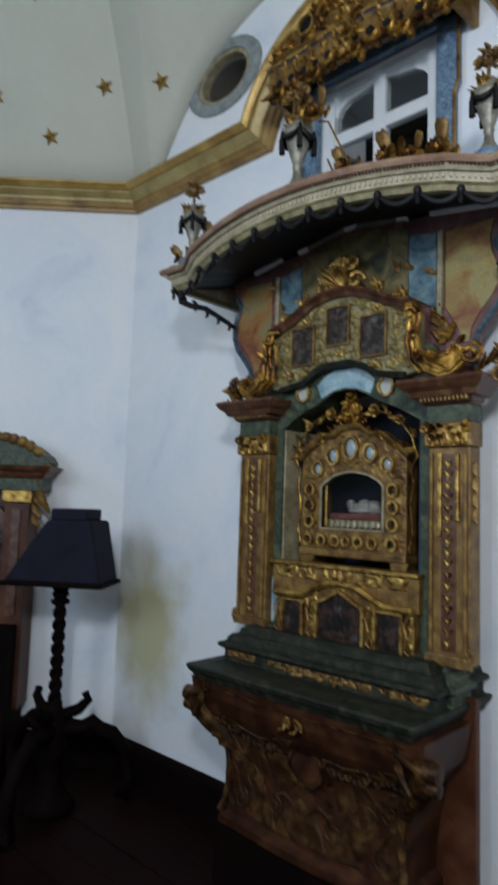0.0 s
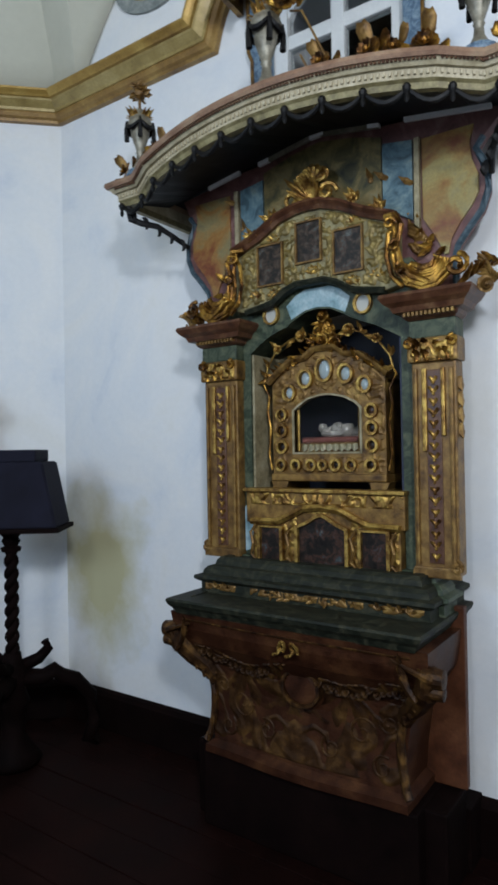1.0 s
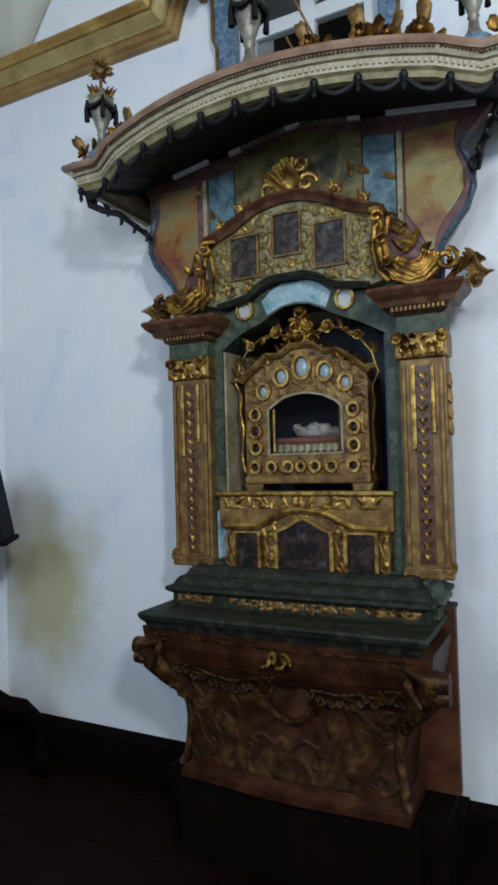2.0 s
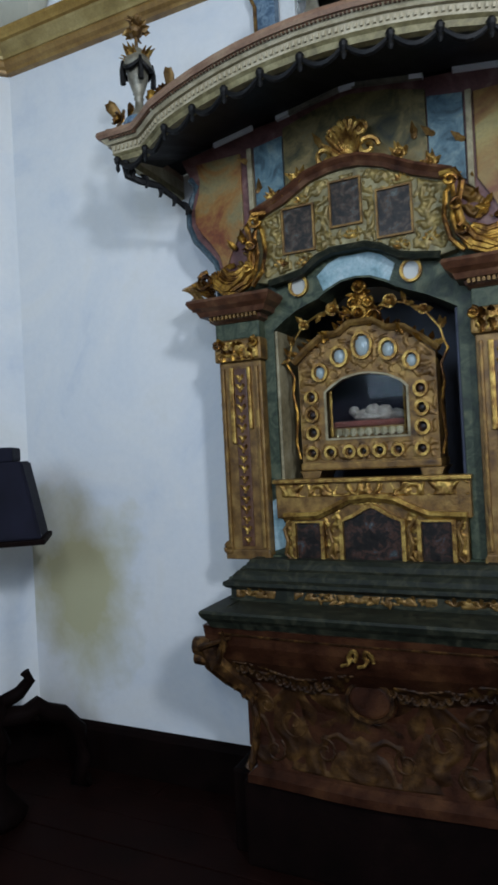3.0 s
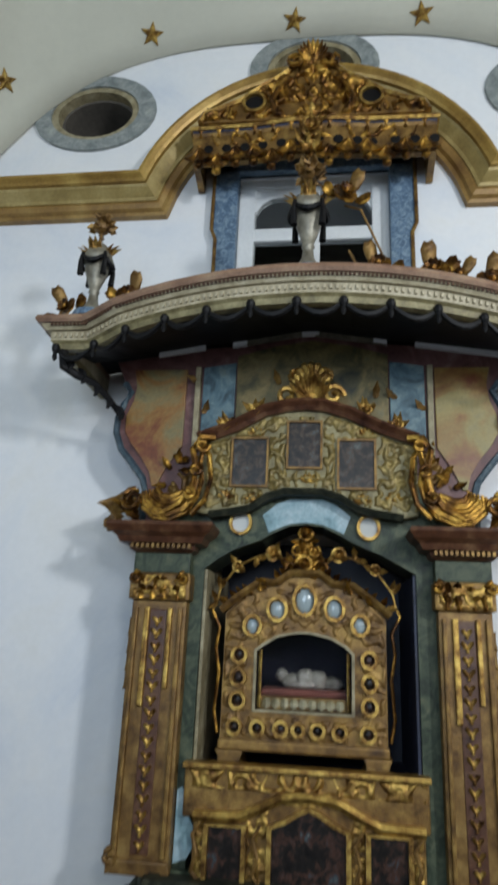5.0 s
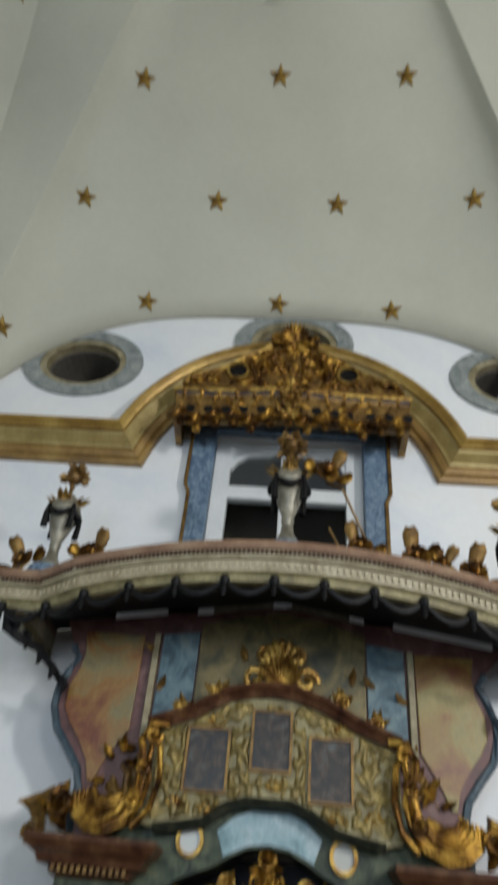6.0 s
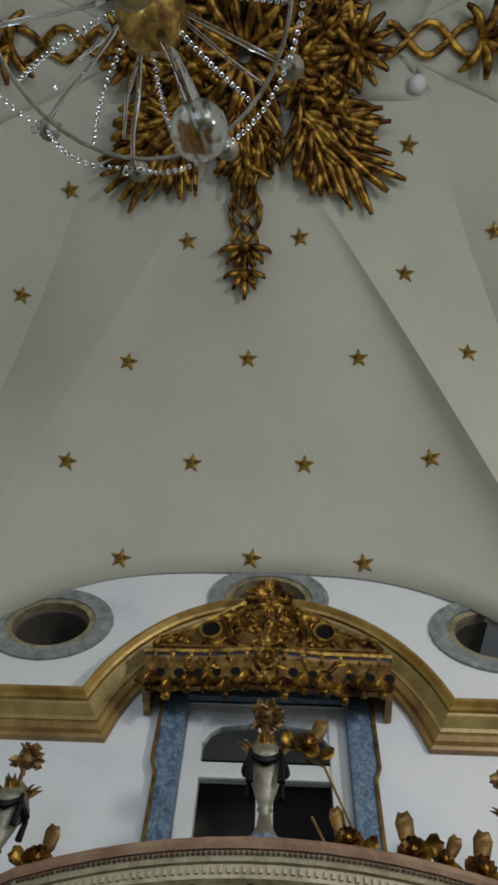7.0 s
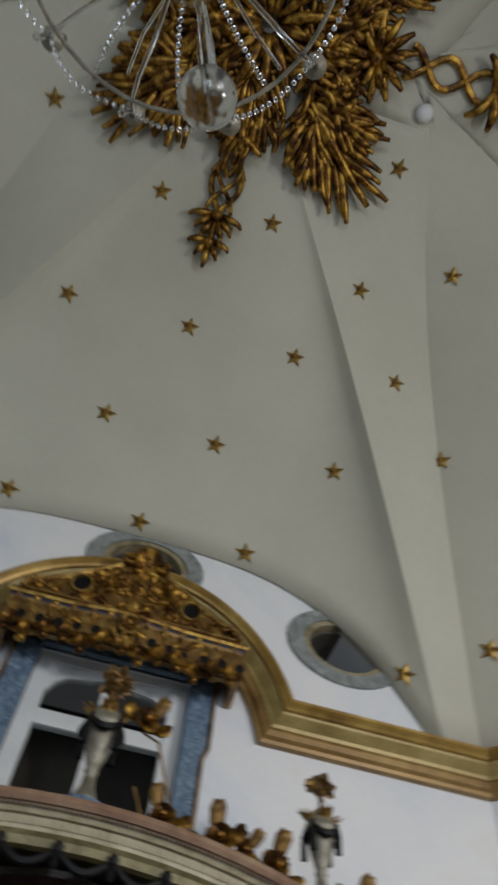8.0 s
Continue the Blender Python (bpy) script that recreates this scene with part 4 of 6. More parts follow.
for x, z in ((-0.2, 2.37), (0, 2.445), (0.19, 2.37), (-0.3, 2.38), (0.3, 2.38), (-0.2, 2.62), (0.2, 2.62)):
    for a in range(5):
        an = math.pi * (0.1 + 0.2 * a)
        add_leaf(bm, (x, -0.27, z), (math.cos(an), 0, math.sin(an)), (0, -1, 0), 0.034, 0.02, 0.3, 4, 0.004)
pieces("gable_leaf", bm, GOLD, gable)

# scalloped backboard up to the canopy
BL = [(0.60, 2.275), (0.605, 2.36), (0.60, 2.42), (0.615, 2.47), (0.66, 2.53), (0.71, 2.59), (0.735, 2.66), (0.735, 2.72), (0.715, 2.78), (0.69, 2.83), (0.72, 2.87), (0.80, 2.95)]
HEAD = [(0.80, 2.965), (0.62, 2.99), (0.42, 3.02), (0.30, 3.03), (0.0, 3.08), (-0.30, 3.03), (-0.42, 3.02), (-0.62, 2.99), (-0.80, 2.965)]
part("backboard", prism([(x * 0.985, z) for x, z in BL[:-1]] + HEAD + [(-x * 1.05, z) for x, z in BL[:-1][::-1]] + [(-0.31, 2.275), (-0.26, 2.36), (0.26, 2.36), (0.31, 2.275)], -0.19, -0.135, 0.006), PINK, altar, "rose-red marbled backboard")
LOBE = [(0.475, 2.60), (0.475, 2.925), (0.685, 2.925), (0.665, 2.85), (0.672, 2.79), (0.70, 2.73), (0.70, 2.66), (0.672, 2.61), (0.63, 2.56), (0.588, 2.50), (0.578, 2.44), (0.56, 2.44), (0.53, 2.52)]
for sgn in (-1, 1):
    bm = bmesh.new()
    wide = 0.985 if sgn > 0 else 1.05
    add_tube(bm, [(sgn * x * wide, -0.19, z) for x, z in BL[:-1]], 0.014, 6)
    part("edge_moulding", bm, DULLBLUE, altar)
    part("ochre_lobe", prism([(sgn * x * wide, z) for x, z in LOBE], -0.200, -0.186, 0.004), SHADEOCHRE if sgn < 0 else OCHRE, altar, "yellow and orange marbled lobe")
    part("blue_panel", prism([(sgn * 0.30, 2.68), (sgn * 0.43, 2.60), (sgn * 0.43, 2.93), (sgn * 0.30, 2.95)], -0.205, -0.185, 0.003), TEAL, altar)
    part("cream_edging", prism([(sgn * 0.436, 2.58), (sgn * 0.458, 2.56), (sgn * 0.462, 2.93), (sgn * 0.440, 2.93)], -0.215, -0.185, 0.004), CREAM, altar)
part("olive_panel", prism([(-0.295, 2.66), (0.295, 2.66), (0.295, 2.98), (0.15, 3.02), (0.0, 3.045), (-0.15, 3.02), (-0.295, 2.98)], -0.203, -0.186, 0.003), MOSS, altar)

part("backboard_core", box(-0.52, 0.52, -0.14, -0.004, 2.37, 2.92, 0), DARKWOOD, altar)

# shell and scrollwork
bm = bmesh.new()
for k in range(9):
    a = math.pi * (0.10 + 0.80 * k / 8)
    add_leaf(bm, (0, -0.29, 2.755), (math.cos(a) * 0.7, -0.2, math.sin(a)), (0, -1, 0.1), 0.085, 0.034, 0.55, 6, 0.006)
for k in range(7):
    a = math.pi * (0.15 + 0.70 * k / 6)
    add_tube(bm, [(0, -0.25, 2.82), (0.035 * math.cos(a), -0.275, 2.82 + 0.045 * math.sin(a)), (0.062 * math.cos(a), -0.285, 2.82 + 0.078 * math.sin(a)), (0.072 * math.cos(a), -0.262, 2.82 + 0.092 * math.sin(a))], 0.013, 6, lambda t: 0.6 + 0.6 * t)
for sgn in (-1, 1):
    add_tube(bm, scroll_points(sgn * 0.085, 2.775, 0.042, 1.3, 0, -0.28, 0.25, sgn, 16, 0.02), 0.011, 6)
    add_tube(bm, scroll_points(sgn * 0.05, 2.86, 0.034, 1.1, 2, -0.26, 0.3, -sgn, 14, 0.02), 0.010, 6)
    for cx, cz in ((0.205, 2.715), (0.315, 2.655)):
        add_flower(bm, (sgn * cx, -0.30, cz), (sgn * 0.2, -1, 0.1), 0.042)
        for k in range(5):
            a = radians(20 + 35 * k)
            add_leaf(bm, (sgn * cx, -0.285, cz), (math.cos(a), -0.2, math.sin(a)), (0, -1, 0), rnd.uniform(0.035, 0.055), 0.026, 0.35, 5, 0.004, rnd.uniform(-0.4, 0.4))
pieces("crest_leaf", bm, GOLD, altar, "gilded crest leaf")
for sgn in (-1, 1):
    bm = bmesh.new()
    # C-scrolls beside the gable
    add_tube(bm, [(sgn * 0.35, -0.30, 2.605), (sgn * 0.40, -0.32, 2.60), (sgn * 0.425, -0.33, 2.55), (sgn * 0.405, -0.33, 2.47), (sgn * 0.42, -0.33, 2.40), (sgn * 0.46, -0.33, 2.345), (sgn * 0.53, -0.32, 2.31)], 0.013, 6)
    add_tube(bm, [(sgn * 0.40, -0.30, 2.58), (sgn * 0.365, -0.31, 2.53), (sgn * 0.355, -0.31, 2.44), (sgn * 0.375, -0.31, 2.36), (sgn * 0.42, -0.31, 2.31)], 0.010, 6)
    add_tube(bm, [(sgn * 0.385, -0.31, 2.59), (sgn * 0.395, -0.32, 2.50), (sgn * 0.385, -0.32, 2.43), (sgn * 0.40, -0.32, 2.37), (sgn * 0.45, -0.32, 2.32)], 0.009, 6)
    for k in range(3):
        add_tube(bm, scroll_points(sgn * (0.385 + 0.02 * k), 2.56 - 0.09 * k, 0.024, 1.2, k, -0.335, 0.3, sgn, 12, 0.015), 0.008, 6)
    # fan of plumes that sweeps out to a volute over the cornice block
    for k in range(7):
        u = 0.012 * k
        add_tube(bm, [(sgn * px, -0.305 - 0.012 * math.sin(k), pz) for px, pz in ((0.395 + u * 0.5, 2.45 - u), (0.405 + u * 0.7, 2.375 + u * 0.3), (0.44 + u * 0.5, 2.32 + u * 0.9), (0.50, 2.295 + u * 1.1), (0.555 - u * 0.3, 2.30 + u * 1.1), (0.60 - u * 0.6, 2.335 + u), (0.615 - u, 2.385 + u * 0.4))], 0.011, 6, lambda t: 0.55 + 0.7 * math.sin(math.pi * t))
    add_tube(bm, scroll_points(sgn * 0.635, 2.36, 0.045, 1.4, 1.5, -0.30, 0.2, -sgn, 16, 0.03), 0.011, 6)
    for k in range(8):
        add_leaf(bm, (sgn * (0.62 + 0.008 * k), -0.27 + 0.02 * k, 2.29 + 0.022 * k), (sgn * 0.9, 0.1 * (k - 3), 0.7 - 0.2 * k), (0, -1, 0.2), 0.10, 0.03, 0.3, 6, 0.004)
    for k in range(6):
        x, z = 0.43 + rnd.uniform(0, 0.14), 2.42 + rnd.uniform(0, 0.16)
        add_leaf(bm, (sgn * x, -0.205, z), (rnd.uniform(-1, 1), -0.1, rnd.uniform(-0.6, 1)), (0, -1, 0), rnd.uniform(0.04, 0.06), 0.03, 0.3, 5, 0.004, rnd.uniform(-0.5, 0.5))
    pieces("plume", bm, DARKGOLD, altar, "gilded scroll and plume carving")
    xa, xb = (0.40, 0.585) if sgn > 0 else (-0.585, -0.40)
    part("scroll_relief", relief(xa, xb, 2.31, 2.64, lambda x, z: -0.192, 0.022, 13, 8.4 + sgn, lambda x, z: abs(x) - 0.40 < 0.19 * (2.66 - z) / 0.30, line=5.5), OLDGOLD, altar, "worn gilt scrollwork on the backboard")
    bm = bmesh.new()
    add_flower(bm, (sgn * 0.725, -0.27, 2.28), (sgn * 0.6, -0.8, 0), 0.06)
    for k in range(8):
        add_leaf(bm, (sgn * 0.69, -0.24, 2.27 + 0.02 * k), (sgn * 0.9, 0.15, 0.7 - 0.22 * k), (0, -1, 0), 0.10, 0.022, 0.3, 5, 0.003, 0.3)
    pieces("corner_leaf", bm, OLDGOLD, altar)
bm = bmesh.new()
for k in range(8):
    s = rnd.choice((-1, 1))
    add_leaf(bm, (s * rnd.uniform(0.10, 0.46), -0.205, rnd.uniform(2.70, 2.88)), (rnd.uniform(-1, 1), -0.2, rnd.uniform(-0.2, 1)), (0, -1, 0), 0.055, 0.03, 0.5, 5, 0.004)
pieces("leaf", bm, OLDGOLD, altar)

# canopy
CP = [(-0.93, -0.0), (-0.93, -0.50), (-0.80, -0.50), (-0.74, -0.53), (-0.66, -0.575)] + [(x, -0.575 - 0.095 * (1 - (x / 0.66) ** 2)) for x in [-0.55 + 0.1 * k for k in range(12)]] + [(0.66, -0.575), (0.74, -0.53), (0.80, -0.50), (0.93, -0.50), (0.93, -0.0)]
def lift(x):
    return -0.08 + 0.075 * max(0.0, 1 - (x / 0.80) ** 2)
def arched(bm):
    for v in bm.verts:
        v.co.z += lift(v.co.x)
    return bm
CAN1 = [(2.955, -0.03), (2.955, 0.0), (2.975, 0.004), (2.985, 0.015), (2.985, -0.03)]
CAN2 = [(2.985, -0.03), (2.985, 0.012), (3.02, 0.016), (3.02, 0.03), (3.04, 0.045), (3.04, -0.03)]
CAN3 = [(3.04, -0.03), (3.04, 0.055), (3.052, 0.062), (3.068, 0.058), (3.075, 0.04), (3.075, -0.03)]
CROWNING = [(-0.93, 2.955), (-0.74, 2.985), (-0.62, 3.002), (-0.42, 3.034), (-0.30, 3.042), (0.0, 3.094), (0.30, 3.042), (0.42, 3.034), (0.62, 3.002), (0.74, 2.985), (0.93, 2.955)]
bm = bmesh.new()
for low in (True, False):
    front = [bm.verts.new((x, min(y * 0.985, -0.19), (2.962 if low else 3.06) + lift(x))) for x, y in CP[1:-1]]
    rear = [bm.verts.new((v.co.x, -0.19 if low else -0.004, level(CROWNING, v.co.x) + (0.0 if low else 0.03))) for v in front]
    for k in range(len(front) - 1):
        bm.faces.new((front[k], front[k + 1], rear[k + 1], rear[k]))
canopy = part("canopy", bm, BLACK, altar, "projecting canopy with dark underside")
part("canopy_lower_moulding", arched(sweep(CP, CAN1, "xy")), GILTCREAM, canopy)
part("canopy_frieze", arched(sweep(CP, CAN2, "xy")), PALECREAM, canopy, "cream frieze with small dentils")
part("canopy_top_moulding", arched(sweep(CP, CAN3, "xy")), ROSEGILT, canopy, "rose-brown gilt top moulding")
def along(path, step, start=0.0):
    """Points, with their direction, at even steps along a plan polyline."""
    out, left = [], start
    for (x0, y0), (x1, y1) in zip(path, path[1:]):
        ln = math.hypot(x1 - x0, y1 - y0)
        while left <= ln:
            f = left / ln
            out.append((x0 + (x1 - x0) * f, y0 + (y1 - y0) * f, (x1 - x0) / ln, (y1 - y0) / ln))
            left += step
        left -= ln
    return out
bm = bmesh.new()
add_box(bm, -0.0042, 0.0042, -0.008, 0.008, -0.008, 0.008)
DENT = bpy.data.meshes.new("dentil")
bm.to_mesh(DENT)
bm.free()
DENT.materials.append(PALECREAM)
for x, y, dx, dy in along(CP, 0.021, 0.02):
    if y < -0.05:
        ob = new("dentil", DENT)
        ob.parent = canopy
        ob.matrix_local = Matrix.Translation((x + dy * 0.014, y - dx * 0.014, 3.004 + lift(x))) @ Matrix.Rotation(math.atan2(dy, dx), 4, "Z")
bm = bmesh.new()
for x, y, dx, dy in along(CP, 0.014, 0.01):
    if y < -0.05:
        add_box(bm, x + dy * 0.046 - 0.004, x + dy * 0.046 + 0.004, y - dx * 0.046 - 0.004, y - dx * 0.046 + 0.004, 3.030 + lift(x), 3.037 + lift(x))
tagged(part("beading", bm, RED, canopy), kind="stuff")
# dark carved swags with knots below the front edge
marks = along(CP[1:-1], 0.152, 0.01)
for (x, y, dx, dy), (x2, y2, _, _) in zip(marks, marks[1:]):
    bm = bmesh.new()
    pts = []
    for k in range(9):
        t = k / 8
        pts.append((x + (x2 - x) * t, y + (y2 - y) * t - 0.006, 2.955 + lift(x + (x2 - x) * t) - 0.042 * math.sin(math.pi * t)))
    add_tube(bm, pts, 0.010, 6, lambda t: 0.7 + 0.5 * math.sin(math.pi * t))
    part("swag", bm, BLACK, canopy)
for x, y, dx, dy in marks:
    bm = bmesh.new()
    add_lathe(bm, [(0.004, -0.055), (0.010, -0.042), (0.007, -0.026), (0.014, -0.014), (0.016, 0.0), (0.010, 0.010)], (x, y - 0.012, 2.96 + lift(x)), 8)
    part("swag_knot", bm, BLACK, canopy)
for sgn in (-1, 1):
    bm = bmesh.new()
    add_tube(bm, [(sgn * 0.90, -0.49, 2.88), (sgn * 0.90, -0.47, 2.82), (sgn * 0.86, -0.44, 2.80), (sgn * 0.81, -0.38, 2.79), (sgn * 0.77, -0.31, 2.75), (sgn * 0.745, -0.22, 2.71)], 0.016, 7, lambda t: 1.2 - 0.5 * t)
    for k in range(5):
        add_leaf(bm, (sgn * (0.89 - 0.035 * k), -0.48 + 0.05 * k, 2.86 - 0.03 * k), (-sgn * 0.4, 0.2, -0.8), (sgn * 0.5, -0.5, 0), 0.07, 0.035, 0.3, 5, 0.006)
    part("canopy_bracket", bm, BLACK, canopy)
# strips along the foot of the canopy's hollow, their reflections painted white
def strip(x0, x1, material, name, proud=0.0):
    bm = bmesh.new()
    ends = []
    for x in (x0, x1):
        z = level(CROWNING, x) - 0.012
        ends.append([bm.verts.new(p) for p in ((x, -0.196, z - 0.012), (x, -0.212 - proud, z - 0.012), (x, -0.212 - proud, z + 0.006), (x, -0.196, z + 0.006))])
    for k in range(4):
        bm.faces.new((ends[0][k], ends[0][(k + 1) % 4], ends[1][(k + 1) % 4], ends[1][k]))
    bm.faces.new(ends[0][::-1])
    bm.faces.new(ends[1])
    part(name, bm, material, canopy, "strip with its bright reflection painted white" if material is STRIP else "")


for x0, x1 in ((-0.62, -0.43), (0.40, 0.745)):
    strip(x0, x1, STRIP, "pale_strip")
for x0, x1 in ((-0.318, -0.01), (-0.01, 0.29)):
    strip(x0, x1, SILVER, "dull_strip")
# short white pieces paint the glints on the dull strips
for x0, x1 in ((-0.318, -0.26), (-0.04, 0.028), (0.24, 0.292)):
    strip(x0, x1, STRIP, "pale_strip", 0.003)

# carving on the table front: volutes, wings, garland, oval and handles
for sgn in (-1, 1):
    bm = bmesh.new()
    turn = Matrix.Rotation(radians(90), 3, "Y")
    for zc, rr in ((0.845, 0.036), (0.80, 0.026)):
        add_lathe(bm, [(0.4 * rr, -0.04), (0.9 * rr, -0.036), (rr, 0.0), (0.9 * rr, 0.036), (0.4 * rr, 0.04)], (sgn * 0.60, -0.555, zc), 14, turn)
    add_tube(bm, [(sgn * 0.59, -0.545, 0.86), (sgn * 0.565, -0.535, 0.79), (sgn * 0.52, -0.50, 0.735), (sgn * 0.475, -0.465, 0.69), (sgn * 0.45, -0.45, 0.65)], 0.05, 8, lambda t: 1.0 - 0.35 * t)
    add_tube(bm, [(sgn * 0.60, -0.585, 0.845), (sgn * 0.57, -0.60, 0.86), (sgn * 0.52, -0.60, 0.875), (sgn * 0.46, -0.597, 0.895)], 0.013, 6, lambda t: 1.1 - 0.7 * t)
    for k in range(6):
        add_leaf(bm, (sgn * (0.585 - 0.026 * k), -0.575 + 0.02 * k, 0.83 - 0.034 * k), (-sgn * 0.3, 0.1, -1), (sgn * 0.3, -1, 0.1), 0.05, 0.035, 0.05, 6, 0.005)
    add_tube(bm, [(sgn * 0.45, -0.455, 0.66), (sgn * 0.435, -0.458, 0.58), (sgn * 0.442, -0.458, 0.48), (sgn * 0.458, -0.465, 0.41), (sgn * 0.472, -0.475, 0.385)], 0.017, 7)
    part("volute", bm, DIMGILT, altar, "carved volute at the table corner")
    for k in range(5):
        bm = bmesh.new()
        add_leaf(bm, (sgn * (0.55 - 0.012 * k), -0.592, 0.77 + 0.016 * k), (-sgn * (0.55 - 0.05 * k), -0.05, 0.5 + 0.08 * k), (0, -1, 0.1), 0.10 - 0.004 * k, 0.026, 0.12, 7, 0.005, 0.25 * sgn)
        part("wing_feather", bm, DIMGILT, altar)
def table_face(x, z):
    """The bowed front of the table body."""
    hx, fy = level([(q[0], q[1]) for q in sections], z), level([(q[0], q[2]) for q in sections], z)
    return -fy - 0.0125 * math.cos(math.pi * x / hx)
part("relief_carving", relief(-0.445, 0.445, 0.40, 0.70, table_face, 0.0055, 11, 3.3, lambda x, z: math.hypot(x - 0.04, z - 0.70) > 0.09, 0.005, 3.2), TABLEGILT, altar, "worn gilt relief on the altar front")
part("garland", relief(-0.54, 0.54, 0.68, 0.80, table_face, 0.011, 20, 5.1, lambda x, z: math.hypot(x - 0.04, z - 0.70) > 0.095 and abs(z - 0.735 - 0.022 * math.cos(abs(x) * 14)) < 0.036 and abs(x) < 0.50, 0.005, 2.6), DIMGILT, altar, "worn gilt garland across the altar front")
bm = bmesh.new()
for sgn in (-1, 1):
    for cx, cz, r, st in ((0.28, 0.57, 0.06, 0), (0.15, 0.49, 0.045, 2), (0.36, 0.46, 0.045, 1), (0.39, 0.62, 0.04, 3)):
        add_tube(bm, [(x, table_face(x, z) - 0.003, z) for x, y, z in scroll_points(sgn * cx, cz, r, 1.3, st, 0, 0.2, sgn, 20)], 0.005, 6)
    for k in range(14):
        x, z = sgn * (0.12 + 0.027 * k), 0.735 + 0.022 * math.cos((0.12 + 0.027 * k) * 14) + rnd.uniform(-0.012, 0.012)
        add_flower(bm, (x, table_face(x, z) - 0.008, z), (0, -1, 0.3), rnd.uniform(0.022, 0.036), 5)
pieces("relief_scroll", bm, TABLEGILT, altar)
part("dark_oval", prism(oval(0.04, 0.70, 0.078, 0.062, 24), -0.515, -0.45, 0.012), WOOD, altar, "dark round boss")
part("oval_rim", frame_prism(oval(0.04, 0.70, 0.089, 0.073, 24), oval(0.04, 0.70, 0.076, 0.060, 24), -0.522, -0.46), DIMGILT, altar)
for x, tilt in ((0.012, 0.004), (0.070, -0.003)):
    bm = bmesh.new()
    add_tube(bm, [(x + tilt * math.sin(a) * 2 + 0.013 * math.cos(a), -0.603 - 0.012 * max(0, math.sin(a)), 0.868 + 0.024 * math.sin(a)) for a in [-0.6 + (math.pi + 1.2) * k / 12 for k in range(13)]], 0.007, 6)
    add_tube(bm, [(x, -0.602, 0.865), (x - 0.016, -0.61, 0.845), (x - 0.04, -0.605, 0.838)], 0.006, 6)
    part("gilt_handle", bm, GOLD, altar, "bright gilt loop")
bm = bmesh.new()
add_tube(bm, [(-0.52, table_face(-0.52, 0.90) - 0.002, 0.90), (-0.26, table_face(-0.26, 0.90) - 0.002, 0.901), (0.0, table_face(0, 0.90) - 0.002, 0.901), (0.26, table_face(0.26, 0.90) - 0.002, 0.901), (0.52, table_face(0.52, 0.90) - 0.002, 0.90)], 0.004, 5)
part("gilt_bead", bm, DIMGILT, altar)

# the carved front reaches up to the slab
for ob in altar.children:
    if ob.name.split(".")[0] in ("table_body", "volute", "wing_feather", "relief_carving", "garland", "relief_scroll", "dark_oval", "oval_rim", "gilt_handle", "gilt_bead"):
        for v in ob.data.vertices:
            v.co.z += 0.07 * max(0.0, v.co.z - 0.34)

# pilaster flower drops between the ovals and the jambs: blue patches of old paint
part("paint_patch", prism([(-0.416, 1.20), (-0.372, 1.215), (-0.352, 1.25), (-0.358, 1.31), (-0.374, 1.335), (-0.380, 1.39), (-0.400, 1.42), (-0.416, 1.41)], -0.228, -0.215), PALEBLUE, altar)

# ---- reliquary in the niche ----
rel = thing("reliquary", "gilded reliquary with glass front and round medallions", "reliquary", (0, 0, 1.46))
CX = -0.012
def rz(z):
    return z - 1.46
foot = part("base", box(CX - 0.29, CX + 0.29, -0.17, 0.06, rz(1.53), rz(1.565), 0.008), OLDGOLD, rel)
for x in (-0.25, 0.25):
    part("foot", prism([(CX + x - 0.045, rz(1.461)), (CX + x + 0.045, rz(1.461)), (CX + x + 0.03, rz(1.50)), (CX + x + 0.05, rz(1.53)), (CX + x - 0.05, rz(1.53)), (CX + x - 0.03, rz(1.50))], -0.16, 0.05, 0.006), OLDGOLD, rel)
OUT = [(-0.285, 1.56), (0.285, 1.56), (0.285, 1.98), (0.24, 2.03), (0.17, 2.075), (0.10, 2.085), (0.05, 2.12), (-0.05, 2.12), (-0.10, 2.085), (-0.17, 2.075), (-0.24, 2.03), (-0.285, 1.98)]
INN = [(-0.166, 1.663), (0.166, 1.663), (0.166, 1.855), (0.14, 1.88), (0.09, 1.905), (0.05, 1.914), (0.02, 1.919), (-0.02, 1.919), (-0.05, 1.914), (-0.09, 1.905), (-0.14, 1.875), (-0.166, 1.855)]
part("front", frame_prism([(CX + x, rz(z)) for x, z in OUT], [(CX + x, rz(z)) for x, z in INN], -0.155, -0.13), OLDGOLD, rel, "gilded front frame")
part("inner_fillet", frame_prism([(CX + x * 1.06, rz(1.79 + (z - 1.79) * 1.06)) for x, z in INN], [(CX + x, rz(z)) for x, z in INN], -0.162, -0.14), CREAM, rel)
for q in (-0.155, 0.155):
    bm = bmesh.new()
    add_tube(bm, [(CX + q, -0.135, rz(1.67)), (CX + q, -0.135, rz(1.86))], 0.007, 6)
    part("gilt_rod", bm, GOLD, rel)
for x0, x1 in ((-0.285, -0.26), (0.26, 0.285)):
    part("side", box(CX + x0, CX + x1, -0.13, 0.05, rz(1.565), rz(1.98), 0.004), OLDGOLD, rel)
part("back", prism([(CX + x * 0.99, rz(z)) for x, z in OUT], 0.05, 0.06), NAVY, rel)
part("roof", prism([(CX + x, rz(z)) for x, z in OUT[2:]] + [(CX + x, rz(z - 0.02)) for x, z in OUT[2:][::-1]], -0.13, 0.05), OLDGOLD, rel)
pane = part("glass_pane", prism([(CX + x, rz(z)) for x, z in INN], -0.142, -0.139), GLASS, rel)
pane.visible_shadow = False
